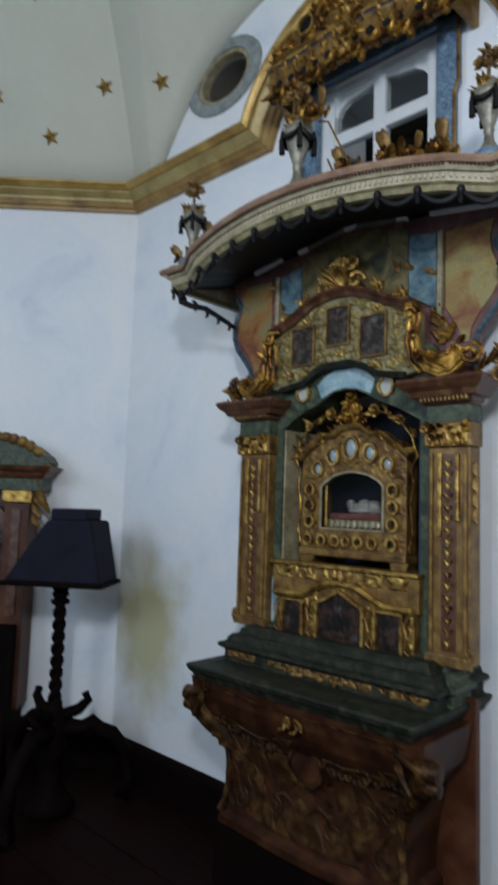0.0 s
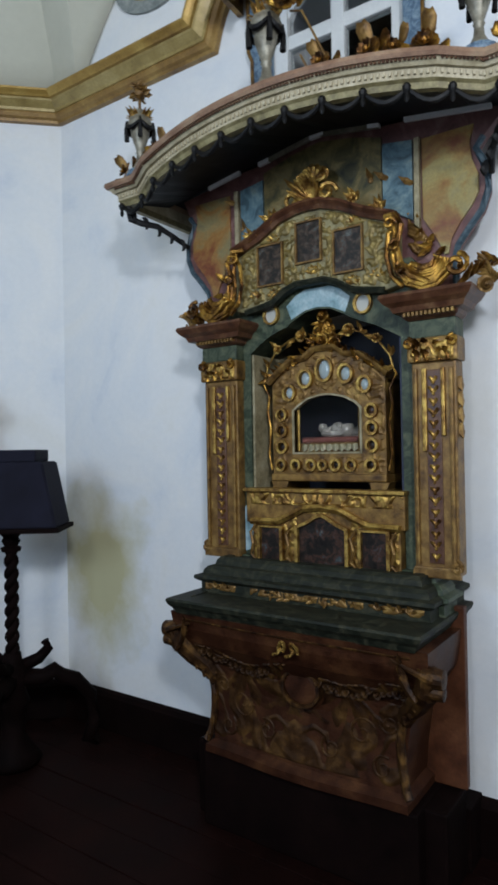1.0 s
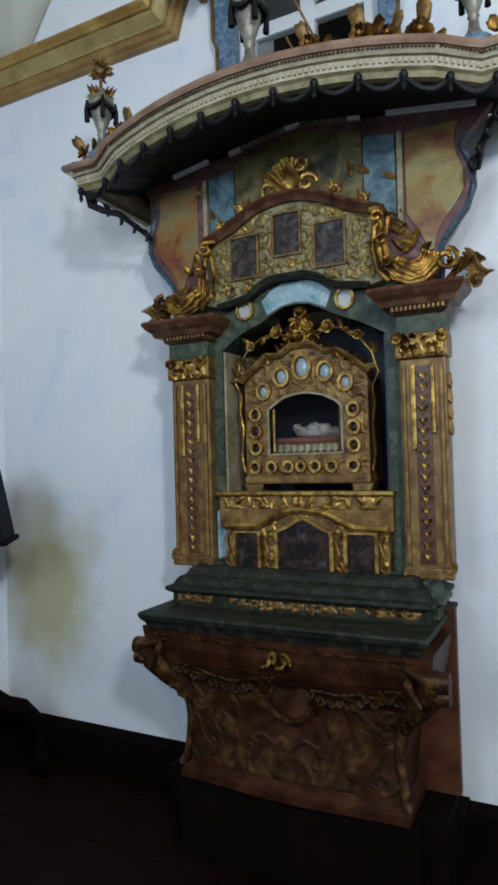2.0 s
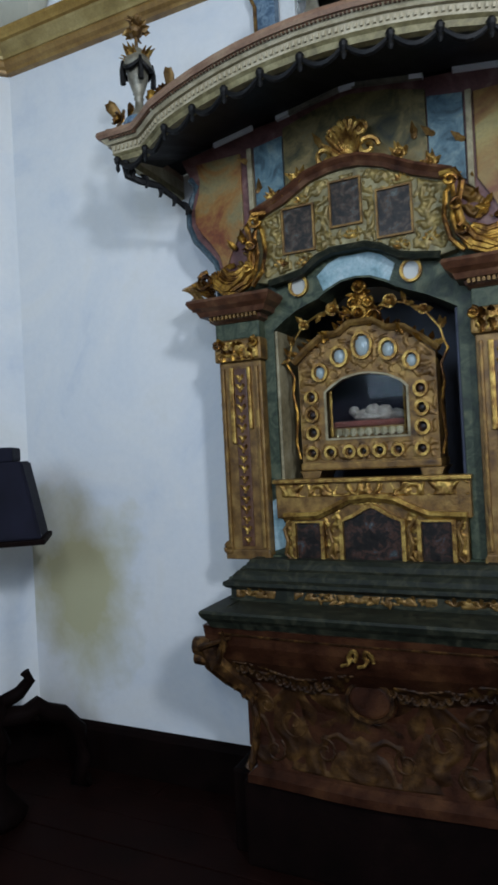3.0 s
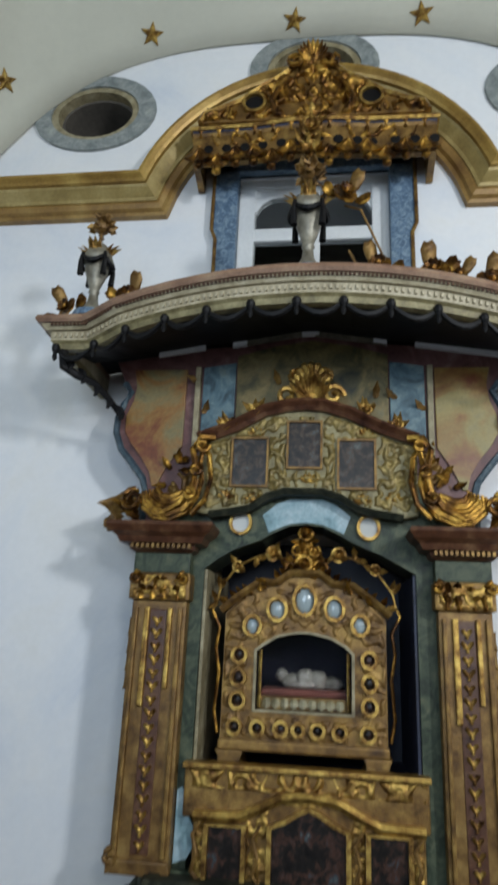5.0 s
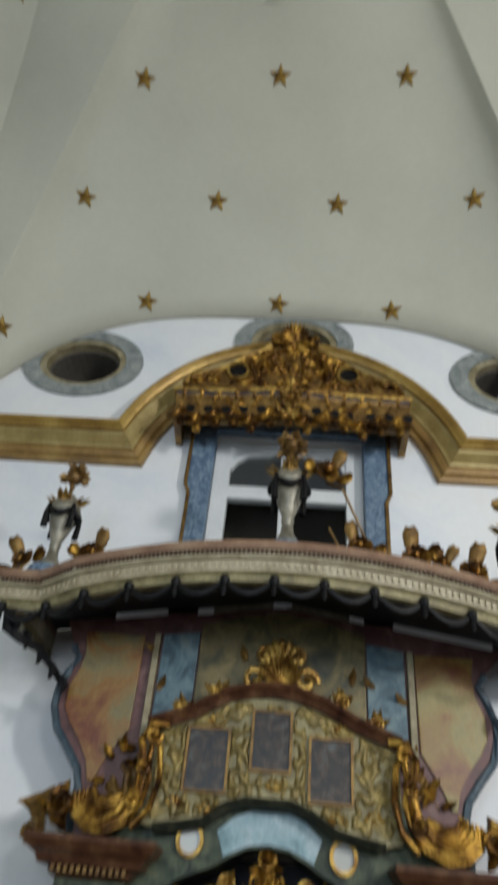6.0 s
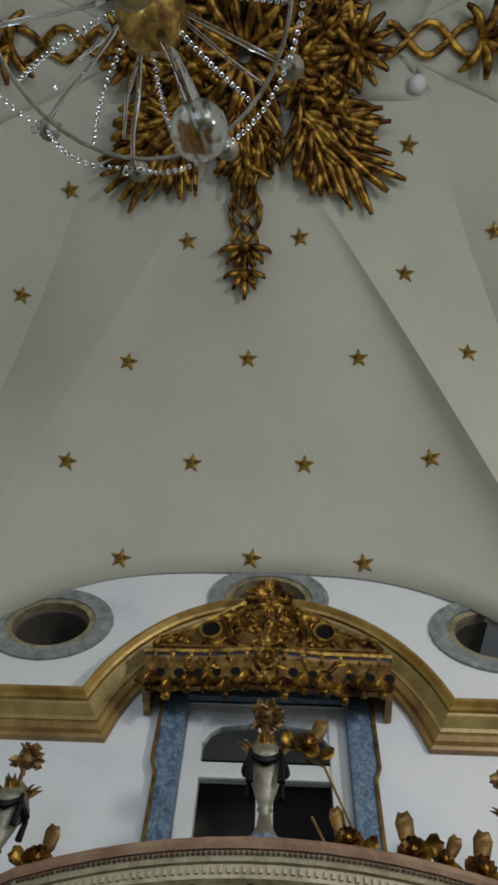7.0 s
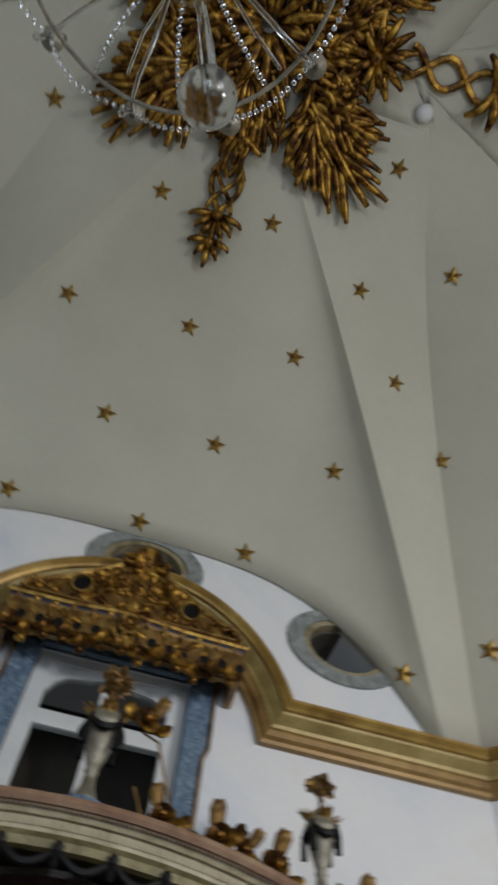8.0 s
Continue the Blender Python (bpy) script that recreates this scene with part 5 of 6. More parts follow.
part("shelf", box(CX - 0.255, CX + 0.255, -0.128, 0.045, rz(1.645), rz(1.66), 0.003), CREAM, rel)
bm = bmesh.new()
for k in range(9):
    add_leaf(bm, (CX - 0.13 + 0.032 * k, -0.128, rz(1.70)), (0, -0.05, -1), (0, -1, 0), 0.035, 0.036, 0.1, 5, 0.004)
pieces("scallop", bm, CREAM, rel)
part("ledge", box(CX - 0.17, CX + 0.17, -0.122, 0.04, rz(1.66), rz(1.705), 0.004), OLDGOLD, rel)
MED = [(-0.235, 1.605, 0.018, 0.018), (-0.155, 1.605, 0.017, 0.017), (-0.075, 1.605, 0.017, 0.017), (-0.015, 1.605, 0.014, 0.014), (0.05, 1.605, 0.017, 0.017), (0.125, 1.605, 0.017, 0.017), (0.22, 1.605, 0.018, 0.018), (-0.228, 1.69, 0.019, 0.021), (-0.228, 1.765, 0.019, 0.021), (-0.228, 1.84, 0.019, 0.021), (0.225, 1.69, 0.019, 0.021), (0.225, 1.765, 0.019, 0.021), (0.225, 1.84, 0.019, 0.021), (-0.185, 1.94, 0.024, 0.028), (-0.098, 2.0, 0.028, 0.034), (0.0, 2.035, 0.034, 0.046), (0.105, 2.008, 0.028, 0.034), (0.195, 1.955, 0.024, 0.028)]
for x, z, a, b in MED:
    m = part("medallion_frame", frame_prism(oval(CX + x, rz(z), a + 0.011, b + 0.012, 18), oval(CX + x, rz(z), a, b, 18), -0.178, -0.152), GOLD, rel)
    bm = bmesh.new()
    bmesh.ops.create_uvsphere(bm, u_segments=14, v_segments=8, radius=1, matrix=Matrix.Translation((CX + x, -0.153, rz(z))) @ Matrix.Diagonal((a, 0.013, b, 1)))
    part("medallion_glass", bm, GEM if z > 1.9 else DARKPIC, m, smooth=True)
TOPM = [(-0.30, 1.99), (-0.24, 2.04), (-0.17, 2.09), (-0.10, 2.095), (-0.05, 2.13), (0.05, 2.13), (0.10, 2.095), (0.17, 2.09), (0.24, 2.04), (0.30, 1.99)]
part("top_moulding", sweep([(CX + x, rz(z)) for x, z in TOPM], [(-0.012, 0.13), (-0.012, 0.17), (0.0, 0.18), (0.012, 0.185), (0.014, 0.13)]), OLDGOLD, rel)
bm = bmesh.new()
for sgn in (-1, 1):
    for k in range(10):
        x, z = sgn * (0.04 + 0.025 * k), 2.12 - 0.012 * k
        add_leaf(bm, (CX + x, -0.165, rz(z)), (sgn * rnd.uniform(-0.3, 1), -0.2, rnd.uniform(0.2, 1)), (0, -1, 0), 0.05, 0.025, 0.4, 5, 0.004)
    # outward scrolls at the sides
    add_tube(bm, [(CX + sgn * 0.27, -0.15, rz(2.0)), (CX + sgn * 0.315, -0.15, rz(2.03)), (CX + sgn * 0.335, -0.15, rz(1.99)), (CX + sgn * 0.305, -0.15, rz(1.93)), (CX + sgn * 0.315, -0.15, rz(1.86)), (CX + sgn * 0.30, -0.15, rz(1.78)), (CX + sgn * 0.31, -0.15, rz(1.65)), (CX + sgn * 0.295, -0.15, rz(1.58))], 0.006, 6)
pieces("carved_leaf", bm, DARKGOLD, rel)
part("front_relief", relief(CX - 0.283, CX + 0.283, rz(1.568), rz(2.10), lambda x, z: -0.156, 0.007, 28, 9.3, lambda x, z: z < rz(level(OUT[2:], x - CX)) - 0.008 and not (abs(x - CX) < 0.20 and rz(1.64) < z < rz(level(INN[2:], x - CX)) + 0.02)), OLDGOLD, rel, "low gilded scrollwork on the front")
bm = bmesh.new()
add_tube(bm, [(CX, -0.15, rz(2.12)), (CX - 0.02, -0.15, rz(2.18)), (CX + 0.01, -0.15, rz(2.25))], 0.018, 7)
for k in range(64):
    h = rnd.random() ** 1.3
    a = radians(rnd.uniform(5, 175))
    add_leaf(bm, (CX + rnd.uniform(-0.085, 0.085) * (1 - h), -0.152, rz(2.115 + 0.16 * h)), (math.cos(a), -0.3, math.sin(a)), (0, -1, 0.1), rnd.uniform(0.024, 0.042), 0.022, 0.35, 5, 0.004, rnd.uniform(-0.5, 0.5))
for s in (-1, 1):
    add_tube(bm, scroll_points(CX + s * 0.05, rz(2.15), 0.03, 1.2, 0, -0.16, 0.25, s, 14, 0.01), 0.006, 6)
    add_tube(bm, scroll_points(CX + s * 0.03, rz(2.21), 0.024, 1.2, 1, -0.16, 0.25, -s, 14, 0.01), 0.006, 6)
add_flower(bm, (CX + 0.0, -0.17, rz(2.275)), (0, -1, 0.2), 0.055)
add_flower(bm, (CX - 0.005, -0.175, rz(2.165)), (0, -1, 0), 0.06)
pieces("crest_leaf", bm, DARKGOLD, rel)
for sgn in (-1, 1):
    bm = bmesh.new()
    pts = [(CX + sgn * 0.06, -0.15, rz(2.16)), (CX + sgn * 0.12, -0.16, rz(2.20)), (CX + sgn * 0.18, -0.16, rz(2.185)), (CX + sgn * 0.25, -0.16, rz(2.15)), (CX + sgn * 0.31, -0.155, rz(2.07)), (CX + sgn * 0.32, -0.15, rz(2.02))]
    add_tube(bm, pts, 0.005, 5)
    for k, p in enumerate(pts):
        for j in range(2):
            add_leaf(bm, p, (rnd.uniform(-1, 1), -0.2, rnd.uniform(-0.5, 1)), (0, -1, 0), 0.045, 0.025, 0.4, 5, 0.003)
    add_flower(bm, pts[1], (0, -1, 0.1), 0.055)
    add_flower(bm, pts[3], (0, -1, 0.1), 0.04)
    pieces("spray_leaf", bm, GOLD, rel)
# the draped wax form lying inside
bm = bmesh.new()
for x, y, z, a, b, c in ((-0.085, -0.03, 1.775, 0.024, 0.022, 0.024), (-0.045, -0.03, 1.757, 0.045, 0.032, 0.026), (0.0, -0.04, 1.766, 0.036, 0.032, 0.034), (0.045, -0.035, 1.760, 0.040, 0.032, 0.036), (0.095, -0.03, 1.752, 0.046, 0.028, 0.024), (0.012, -0.055, 1.782, 0.016, 0.014, 0.022), (-0.02, -0.06, 1.745, 0.06, 0.02, 0.014)):
    bmesh.ops.create_icosphere(bm, subdivisions=2, radius=1, matrix=Matrix.Translation((CX + x, y, z)) @ Matrix.Diagonal((a, b, c, 1)))
for v in bm.verts:
    v.co += 0.006 * Vector((perlin.noise(v.co * 60), perlin.noise(v.co * 60 + Vector((5, 0, 0))), perlin.noise(v.co * 60 + Vector((0, 5, 0)))))
fig = part("wax_figure", bm, BONE, smooth=True)
tagged(fig, "pale draped wax figure lying behind the glass", "figure")
bm = box(CX - 0.155, CX + 0.155, -0.11, 0.03, 1.706, 1.732, 0.01)
tagged(part("cushion", bm, CLOTH), "dull red cloth cushion under the wax figure", "cushion")

# ---- gilded baldachin over the window ----
bal = thing("baldachin", "gilded carved wooden valance over the window", "valance", (0, 0, 0))
BP = [(-0.55, -0.01), (-0.54, -0.20), (-0.28, -0.205), (-0.10, -0.225), (0.06, -0.225), (0.24, -0.205), (0.51, -0.20), (0.52, -0.01)]
part("valance_board", sweep(BP, [(3.93, -0.02), (3.93, 0.01), (4.07, 0.015), (4.085, 0.02), (4.085, -0.02)], "xy"), OLDGOLD, bal)
part("blue_fillet", sweep(BP, [(4.085, -0.02), (4.085, 0.018), (4.098, 0.02), (4.098, -0.02)], "xy"), DEEPBLUE, bal)
part("upper_fillet", sweep(BP, [(4.098, -0.02), (4.098, 0.028), (4.112, 0.032), (4.125, 0.025), (4.125, -0.02)], "xy"), GOLD, bal)
bm = bmesh.new()
ring = [bm.verts.new((x, y, 4.11)) for x, y in BP]
bm.faces.new(ring)
ring2 = [bm.verts.new((x, y, 4.09)) for x, y in BP]
bm.faces.new(ring2[::-1])
part("top_board", bm, OLDGOLD, bal)
for k, (x, y, dx, dy) in enumerate(along(BP[1:-1], 0.083, 0.02)):
    bm = bmesh.new()
    nrm = (dy, -dx, 0)
    o = Vector((x, y, 0)) + Vector(nrm) * 0.014
    drop = 3.93 - (0.035 if k % 3 == 1 else 0.0)
    add_leaf(bm, o + Vector((0, 0, 4.06)), (0, 0, 1), nrm, -0.001 + 0.05, 0.04, 0.3, 4, 0.004)
    for a in (-0.7, 0.0, 0.7):
        add_leaf(bm, o + Vector((0, 0, drop + 0.07)), (dx * a, dy * a, -1), nrm, 0.095, 0.062, 0.4, 5, 0.007)
    bmesh.ops.create_icosphere(bm, subdivisions=1, radius=0.023, matrix=Matrix.Translation(o + Vector((0, 0, drop - 0.015))))
    pieces("tassel", bm, DARKGOLD, bal)
    bm = bmesh.new()
    add_lathe(bm, [(0.02, 0.0), (0.022, 0.012), (0.010, 0.013)], o + Vector((dx * 0.04, dy * 0.04, 4.0)) - Vector(nrm) * 0.012, 10, Matrix.Rotation(math.atan2(dy, dx), 3, "Z") @ Matrix.Rotation(radians(90), 3, "X"))
    part("dark_boss", bm, BLACK, bal)
CREST = [(-0.52, 4.125), (-0.50, 4.17), (-0.42, 4.20), (-0.33, 4.24), (-0.24, 4.31), (-0.16, 4.36), (-0.10, 4.42), (-0.05, 4.47), (0.02, 4.47), (0.07, 4.42), (0.13, 4.36), (0.21, 4.31), (0.30, 4.24), (0.39, 4.20), (0.47, 4.17), (0.49, 4.125)]
part("valance_relief", relief(-0.535, 0.505, 4.012, 4.078, lambda x, z: level(BP[1:-1], x) - 0.012, 0.018, 15, 7.7), DARKGOLD, bal, "gilded scrollwork on the valance")
crest = part("crest_board", prism(CREST, -0.24, -0.21, 0.004), OLDGOLD, bal, "gilded crest with black discs for its openings")
part("crest_edge", sweep(CREST, [(-0.012, 0.22), (-0.012, 0.25), (0.0, 0.262), (0.014, 0.25), (0.014, 0.22)]), GOLD, crest)
part("crest_back", box(-0.42, 0.39, -0.215, -0.01, 4.12, 4.19, 0.004), OLDGOLD, bal)
# black discs on the solid board stand for the openings' darkness
for x in (-0.275, 0.245):
    part("dark_opening_disc", prism(oval(x, 4.21, 0.043, 0.045, 18), -0.247, -0.236), BLACK, crest)
    part("opening_rim", frame_prism(oval(x, 4.21, 0.055, 0.057, 18), oval(x, 4.21, 0.042, 0.044, 18), -0.262, -0.238), GOLD, crest)
part("crest_relief", relief(-0.50, 0.47, 4.13, 4.45, lambda x, z: -0.242, 0.024, 14, 5.9, lambda x, z: z < level(CREST, x) - 0.012 and math.hypot(x + 0.275, z - 4.21) > 0.06 and math.hypot(x - 0.245, z - 4.21) > 0.06), DARKGOLD, crest, "gilded scrollwork of the crest")
bm = bmesh.new()
for k in range(36):
    s = rnd.choice((-1, 1))
    x = rnd.uniform(0.0, 0.46)
    if abs(x - 0.26) < 0.06:
        continue
    top = 4.45 - 0.62 * x if x < 0.3 else 4.22
    z = rnd.uniform(4.13, max(4.16, top - 0.02))
    add_leaf(bm, (-0.015 + s * x, -0.245, z), (s * rnd.uniform(-0.6, 1), -0.25, rnd.uniform(-0.4, 1)), (0, -1, 0), rnd.uniform(0.03, 0.05), 0.026, 0.25, 5, 0.005)
for s in (-1, 1):
    add_tube(bm, scroll_points(-0.015 + s * 0.075, 4.42, 0.045, 1.3, 1.0, -0.255, 0.2, -s, 16, 0.02), 0.012, 6)
    add_tube(bm, [(-0.015 + s * 0.16, -0.25, 4.14), (-0.015 + s * 0.18, -0.27, 4.20), (-0.015 + s * 0.15, -0.27, 4.27), (-0.015 + s * 0.10, -0.26, 4.33)], 0.014, 6)
pieces("crest_leaf", bm, DARKGOLD, crest)
bm = bmesh.new()
for k in range(9):
    a = radians(10 + 20 * k)
    add_leaf(bm, (-0.015, -0.255, 4.44), (math.cos(a), -0.2, math.sin(a)), (0, -1, 0), 0.07, 0.032, 0.45, 6, 0.005)
pieces("shell_leaf", bm, DARKGOLD, crest)
bm = bmesh.new()
for k in range(26):
    a = rnd.uniform(0, 2 * math.pi)
    add_leaf(bm, (-0.015 + 0.04 * math.cos(a) * rnd.random(), -0.245, 4.03 + rnd.uniform(-0.11, 0.10)), (math.cos(a), -0.3, math.sin(a)), (0, -1, 0), rnd.uniform(0.04, 0.065), 0.03, 0.5, 5, 0.005)
add_flower(bm, (-0.015, -0.27, 4.04), (0, -1, -0.2), 0.09)
pieces("centre_leaf", bm, GOLD, bal)

# ---- vases and rose garlands on the canopy ----
def vase(at, size, group):
    t = thing("vase", "silvered urn with black drapery and gilded flowers", "vase", at, group=group)
    bm = bmesh.new()
    add_lathe(bm, [(0.075, 0.0), (0.078, 0.012), (0.07, 0.03), (0.06, 0.035)], (0, 0, 0), 16)
    part("foot", bm, BLUE, t, "blue marbled foot")
    bm = bmesh.new()
    add_lathe(bm, [(0.075, 0.035), (0.055, 0.05), (0.030, 0.085), (0.024, 0.125), (0.032, 0.132), (0.026, 0.142), (0.044, 0.18), (0.062, 0.22), (0.066, 0.25), (0.058, 0.26)], (0, 0, 0), 16)
    bmesh.ops.scale(bm, vec=(0.74, 0.74, 1), verts=bm.verts)
    part("stem", bm, SILVER, t, smooth=True)
    bm = bmesh.new()
    add_lathe(bm, [(0.040, 0.25), (0.056, 0.262), (0.066, 0.278), (0.060, 0.296), (0.050, 0.318), (0.036, 0.345), (0.02, 0.36)], (0, 0, 0), 16)
    part("lip", bm, SILVER, t, smooth=True)
    for k in range(4):
        a = radians(45 + 90 * k)
        b = radians(135 + 90 * k)
        pts = []
        for j in range(9):
            f = j / 8
            an = a + (b - a) * f
            pts.append((0.064 * math.cos(an), 0.064 * math.sin(an), 0.282 - 0.035 * math.sin(math.pi * f)))
        bm = bmesh.new()
        add_tube(bm, pts, 0.010, 6, lambda f: 0.6 + 0.7 * math.sin(math.pi * f))
        part("drapery_swag", bm, BLACK, t)
        bm = bmesh.new()
        add_tube(bm, [(0.066 * math.cos(a), 0.066 * math.sin(a), 0.295), (0.072 * math.cos(a), 0.072 * math.sin(a), 0.25), (0.068 * math.cos(a), 0.068 * math.sin(a), 0.19)], 0.009, 6, lambda f: 0.8 + 0.7 * f)
        part("drapery_tail", bm, BLACK, t)
        bm = bmesh.new()
        for j in range(4):
            add_leaf(bm, (0.045 * math.cos(a + 0.78), 0.045 * math.sin(a + 0.78), 0.30), (math.cos(a + 0.78 + j - 1.5) * 0.6, math.sin(a + 0.78 + j - 1.5) * 0.6, 1), (math.cos(a + 0.78), math.sin(a + 0.78), 0), 0.05, 0.03, 0.4, 5, 0.004)
        pieces("gilt_leaf", bm, GOLD, t)
    bm = bmesh.new()
    add_tube(bm, [(0, 0, 0.35), (0, 0, 0.42)], 0.008, 6)
    part("stalk", bm, OLDGOLD, t)
    bm = bmesh.new()
    for k in range(26):
        a, e = rnd.uniform(0, 2 * math.pi), rnd.uniform(-0.5, 1.3)
        w = (math.cos(a) * math.cos(e), math.sin(a) * math.cos(e), math.sin(e))
        add_leaf(bm, (w[0] * 0.02, w[1] * 0.02, 0.445 + w[2] * 0.02), w, Vector(w).orthogonal(), 0.045, 0.032, 0.2, 5, 0.004)
    bmesh.ops.create_icosphere(bm, subdivisions=2, radius=0.035, matrix=Matrix.Translation((0, 0, 0.445)))
    pieces("bouquet_leaf", bm, OLDGOLD, t)
    t.scale = (size, size, size)
    return t


vase((-0.812, -0.49, 3.072 + lift(-0.812)), 0.92, "urns on the canopy")
vase((-0.005, -0.61, 3.072 + lift(0.0)), 1.0, "urns on the canopy")
vase((0.78, -0.49, 3.072 + lift(0.78)), 0.88, "urns on the canopy")


def rose_spray(at, size, lean, stem):
    t = thing("rose_spray", "gilded carved rose with leaves lying on the canopy", "ornament", at, group="gilded roses on the canopy")
    bm = bmesh.new()
    add_flower(bm, (0, -0.025, 0.062), (lean, -0.9, 0.25), size * 1.0)
    pieces("petal", bm, DARKGOLD, t)
    for k in range(3):
        bm = bmesh.new()
        a = lean + (k - 1) * 1.5 + rnd.uniform(-0.25, 0.25)
        add_petal(bm, (0.035 * math.sin(a), 0, 0.05 + 0.035 * math.cos(a)), (math.sin(a), -0.15, math.cos(a)), (0, -1, 0.1), size * (0.62 + 0.22 * (k % 2)), size * 0.58, 0.5)
        part("leaf", bm, OLDGOLD if k % 2 else DARKGOLD, t, smooth=True)
    bm = bmesh.new()
    add_tube(bm, [(0, 0.01, 0.04), (stem[0] * 0.4, 0.0, 0.012), (stem[0], stem[1], stem[2])], 0.0045, 6)
    part("stem", bm, OLDGOLD, t)
    return t


for x, y, z, s, lean, st in ((-0.665, -0.50, 3.09, 0.085, 0.3, (0.12, -0.02, 0.02)), (-0.91, -0.46, 3.075, 0.085, -0.6, (0.06, 0, 0.0)), (0.235, -0.585, 3.125, 0.08, -0.2, (-0.10, 0.0, 0.14)), (0.42, -0.56, 3.095, 0.095, -0.3, (0.12, 0.02, 0.0)), (0.50, -0.54, 3.085, 0.07, 0.5, (0.08, 0.02, 0.0)), (0.61, -0.52, 3.085, 0.095, 0.25, (-0.06, 0, 0.0)), (0.90, -0.46, 3.075, 0.085, 0.6, (-0.06, 0, 0.0))):
    rose_spray((x, y, 3.07 + lift(x)), s, lean, st)
t = rose_spray((0.12, -0.64, 3.31), 0.085, 0.4, (0.14, 0.03, -0.18))

# ---- gilded rosette of the vault ----
ros = thing("ceiling_rosette", "large gilded carved acanthus rosette on the vault", "rosette", (-0.20, -2.50, 0))
def fix(x, y, out=0.05):
    return Vector((x, y, vault_z(-0.20 + x, -2.50 + y) - out))
def add_finger(bm, x, y, angle, length, radius, bend, out=0.05):
    """One gouged finger of a carved leaf: a tapering roll that sweeps sideways and curls off the vault at its tip."""
    pts = []
    for k in range(8):
        f = k / 7
        pts.append(fix(x, y, out + 0.045 * math.sin(math.pi * f * 0.8) + (0.03 if k == 7 else 0.0)))
        q = angle + bend * f * f
        x, y = x + math.cos(q) * length / 7, y + math.sin(q) * length / 7
    add_tube(bm, pts, radius, 6, lambda f: 0.34 + 0.76 * math.sin(math.pi * (0.15 + 0.76 * f)))


def fan(x0, y0, angle, length, spread, fingers, radius=0.026, out=0.05):
    """A fan of curled fingers on both sides of a midrib."""
    bm = bmesh.new()
    add_finger(bm, x0, y0, angle, length, radius * 1.25, rnd.uniform(-0.15, 0.15), out + 0.02)
    for k in range(fingers):
        f = (k + 0.5) / fingers
        for sg in (-1, 1):
            bx, by = x0 + math.cos(angle) * length * 0.62 * f, y0 + math.sin(angle) * length * 0.62 * f
            add_finger(bm, bx, by, angle + sg * spread * (1.15 - 0.75 * f), length * (0.58 - 0.14 * f) * rnd.uniform(0.85, 1.15), radius * rnd.uniform(0.8, 1.05), sg * rnd.uniform(-0.7, 0.2), out + rnd.uniform(0.0, 0.03))
    pieces("acanthus_finger", bm, DARKGOLD, ros, smooth=True)


for ang in (8, 172, -16, -164, -60, -120):
    a = radians(ang)
    fan(0.20 * math.cos(a), 0.20 * math.sin(a), a, 0.50, 0.9, 5)
for ang in (41, 139, -41, -139):
    a = radians(ang)
    for off, ln, shift in ((-30, 0.46, 0.44), (0, 0.74, 0.38), (28, 0.46, 0.46)):
        fan(shift * math.cos(a), shift * math.sin(a), a + radians(off), ln, 0.80, 7, 0.025)
for sg in (1, -1):
    a = radians(90 * sg)
    for off in (-0.28, 0.0, 0.28):
        fan(0.18 * math.cos(a + off), 0.18 * math.sin(a + off), a + off * 0.5, 0.46 if off else 0.56, 0.55, 6, 0.023)
    bm = bmesh.new()
    for s in (-1, 1):
        add_tube(bm, [fix(s * 0.085 * math.sin(math.pi * (0.15 + 1.0 * k / 16)) + s * 0.005, sg * (0.74 + 0.30 * k / 16), 0.06) for k in range(17)], 0.018, 6)
        add_tube(bm, [fix(s * 0.075 * math.cos(math.pi * k / 16), sg * (0.76 + 0.24 * k / 16), 0.085) for k in range(17)], 0.014, 6)
        add_tube(bm, [fix(s * 0.10 * (k / 8), sg * (0.72 + 0.09 * abs(k / 4 - 1)), 0.08) for k in range(9)], 0.016, 6)
    pieces("strapwork", bm, DARKGOLD, ros)
    bm = bmesh.new()
    for y0, n, ln in ((1.02, 7, 0.15), (1.16, 5, 0.11)):
        for k in range(n):
            w = -1.6 + 3.2 * k / (n - 1)
            add_finger(bm, 0.02 * math.sin(w), sg * (y0 + 0.02 * math.cos(w)), a - w * sg, ln * (1.0 - 0.25 * abs(math.sin(2 * w))), 0.020, 0.5 * w * sg, 0.06)
        bmesh.ops.create_icosphere(bm, subdivisions=2, radius=0.035, matrix=Matrix.Translation(fix(0, sg * y0, 0.10)))
    pieces("tip_finger", bm, DARKGOLD, ros, smooth=True)
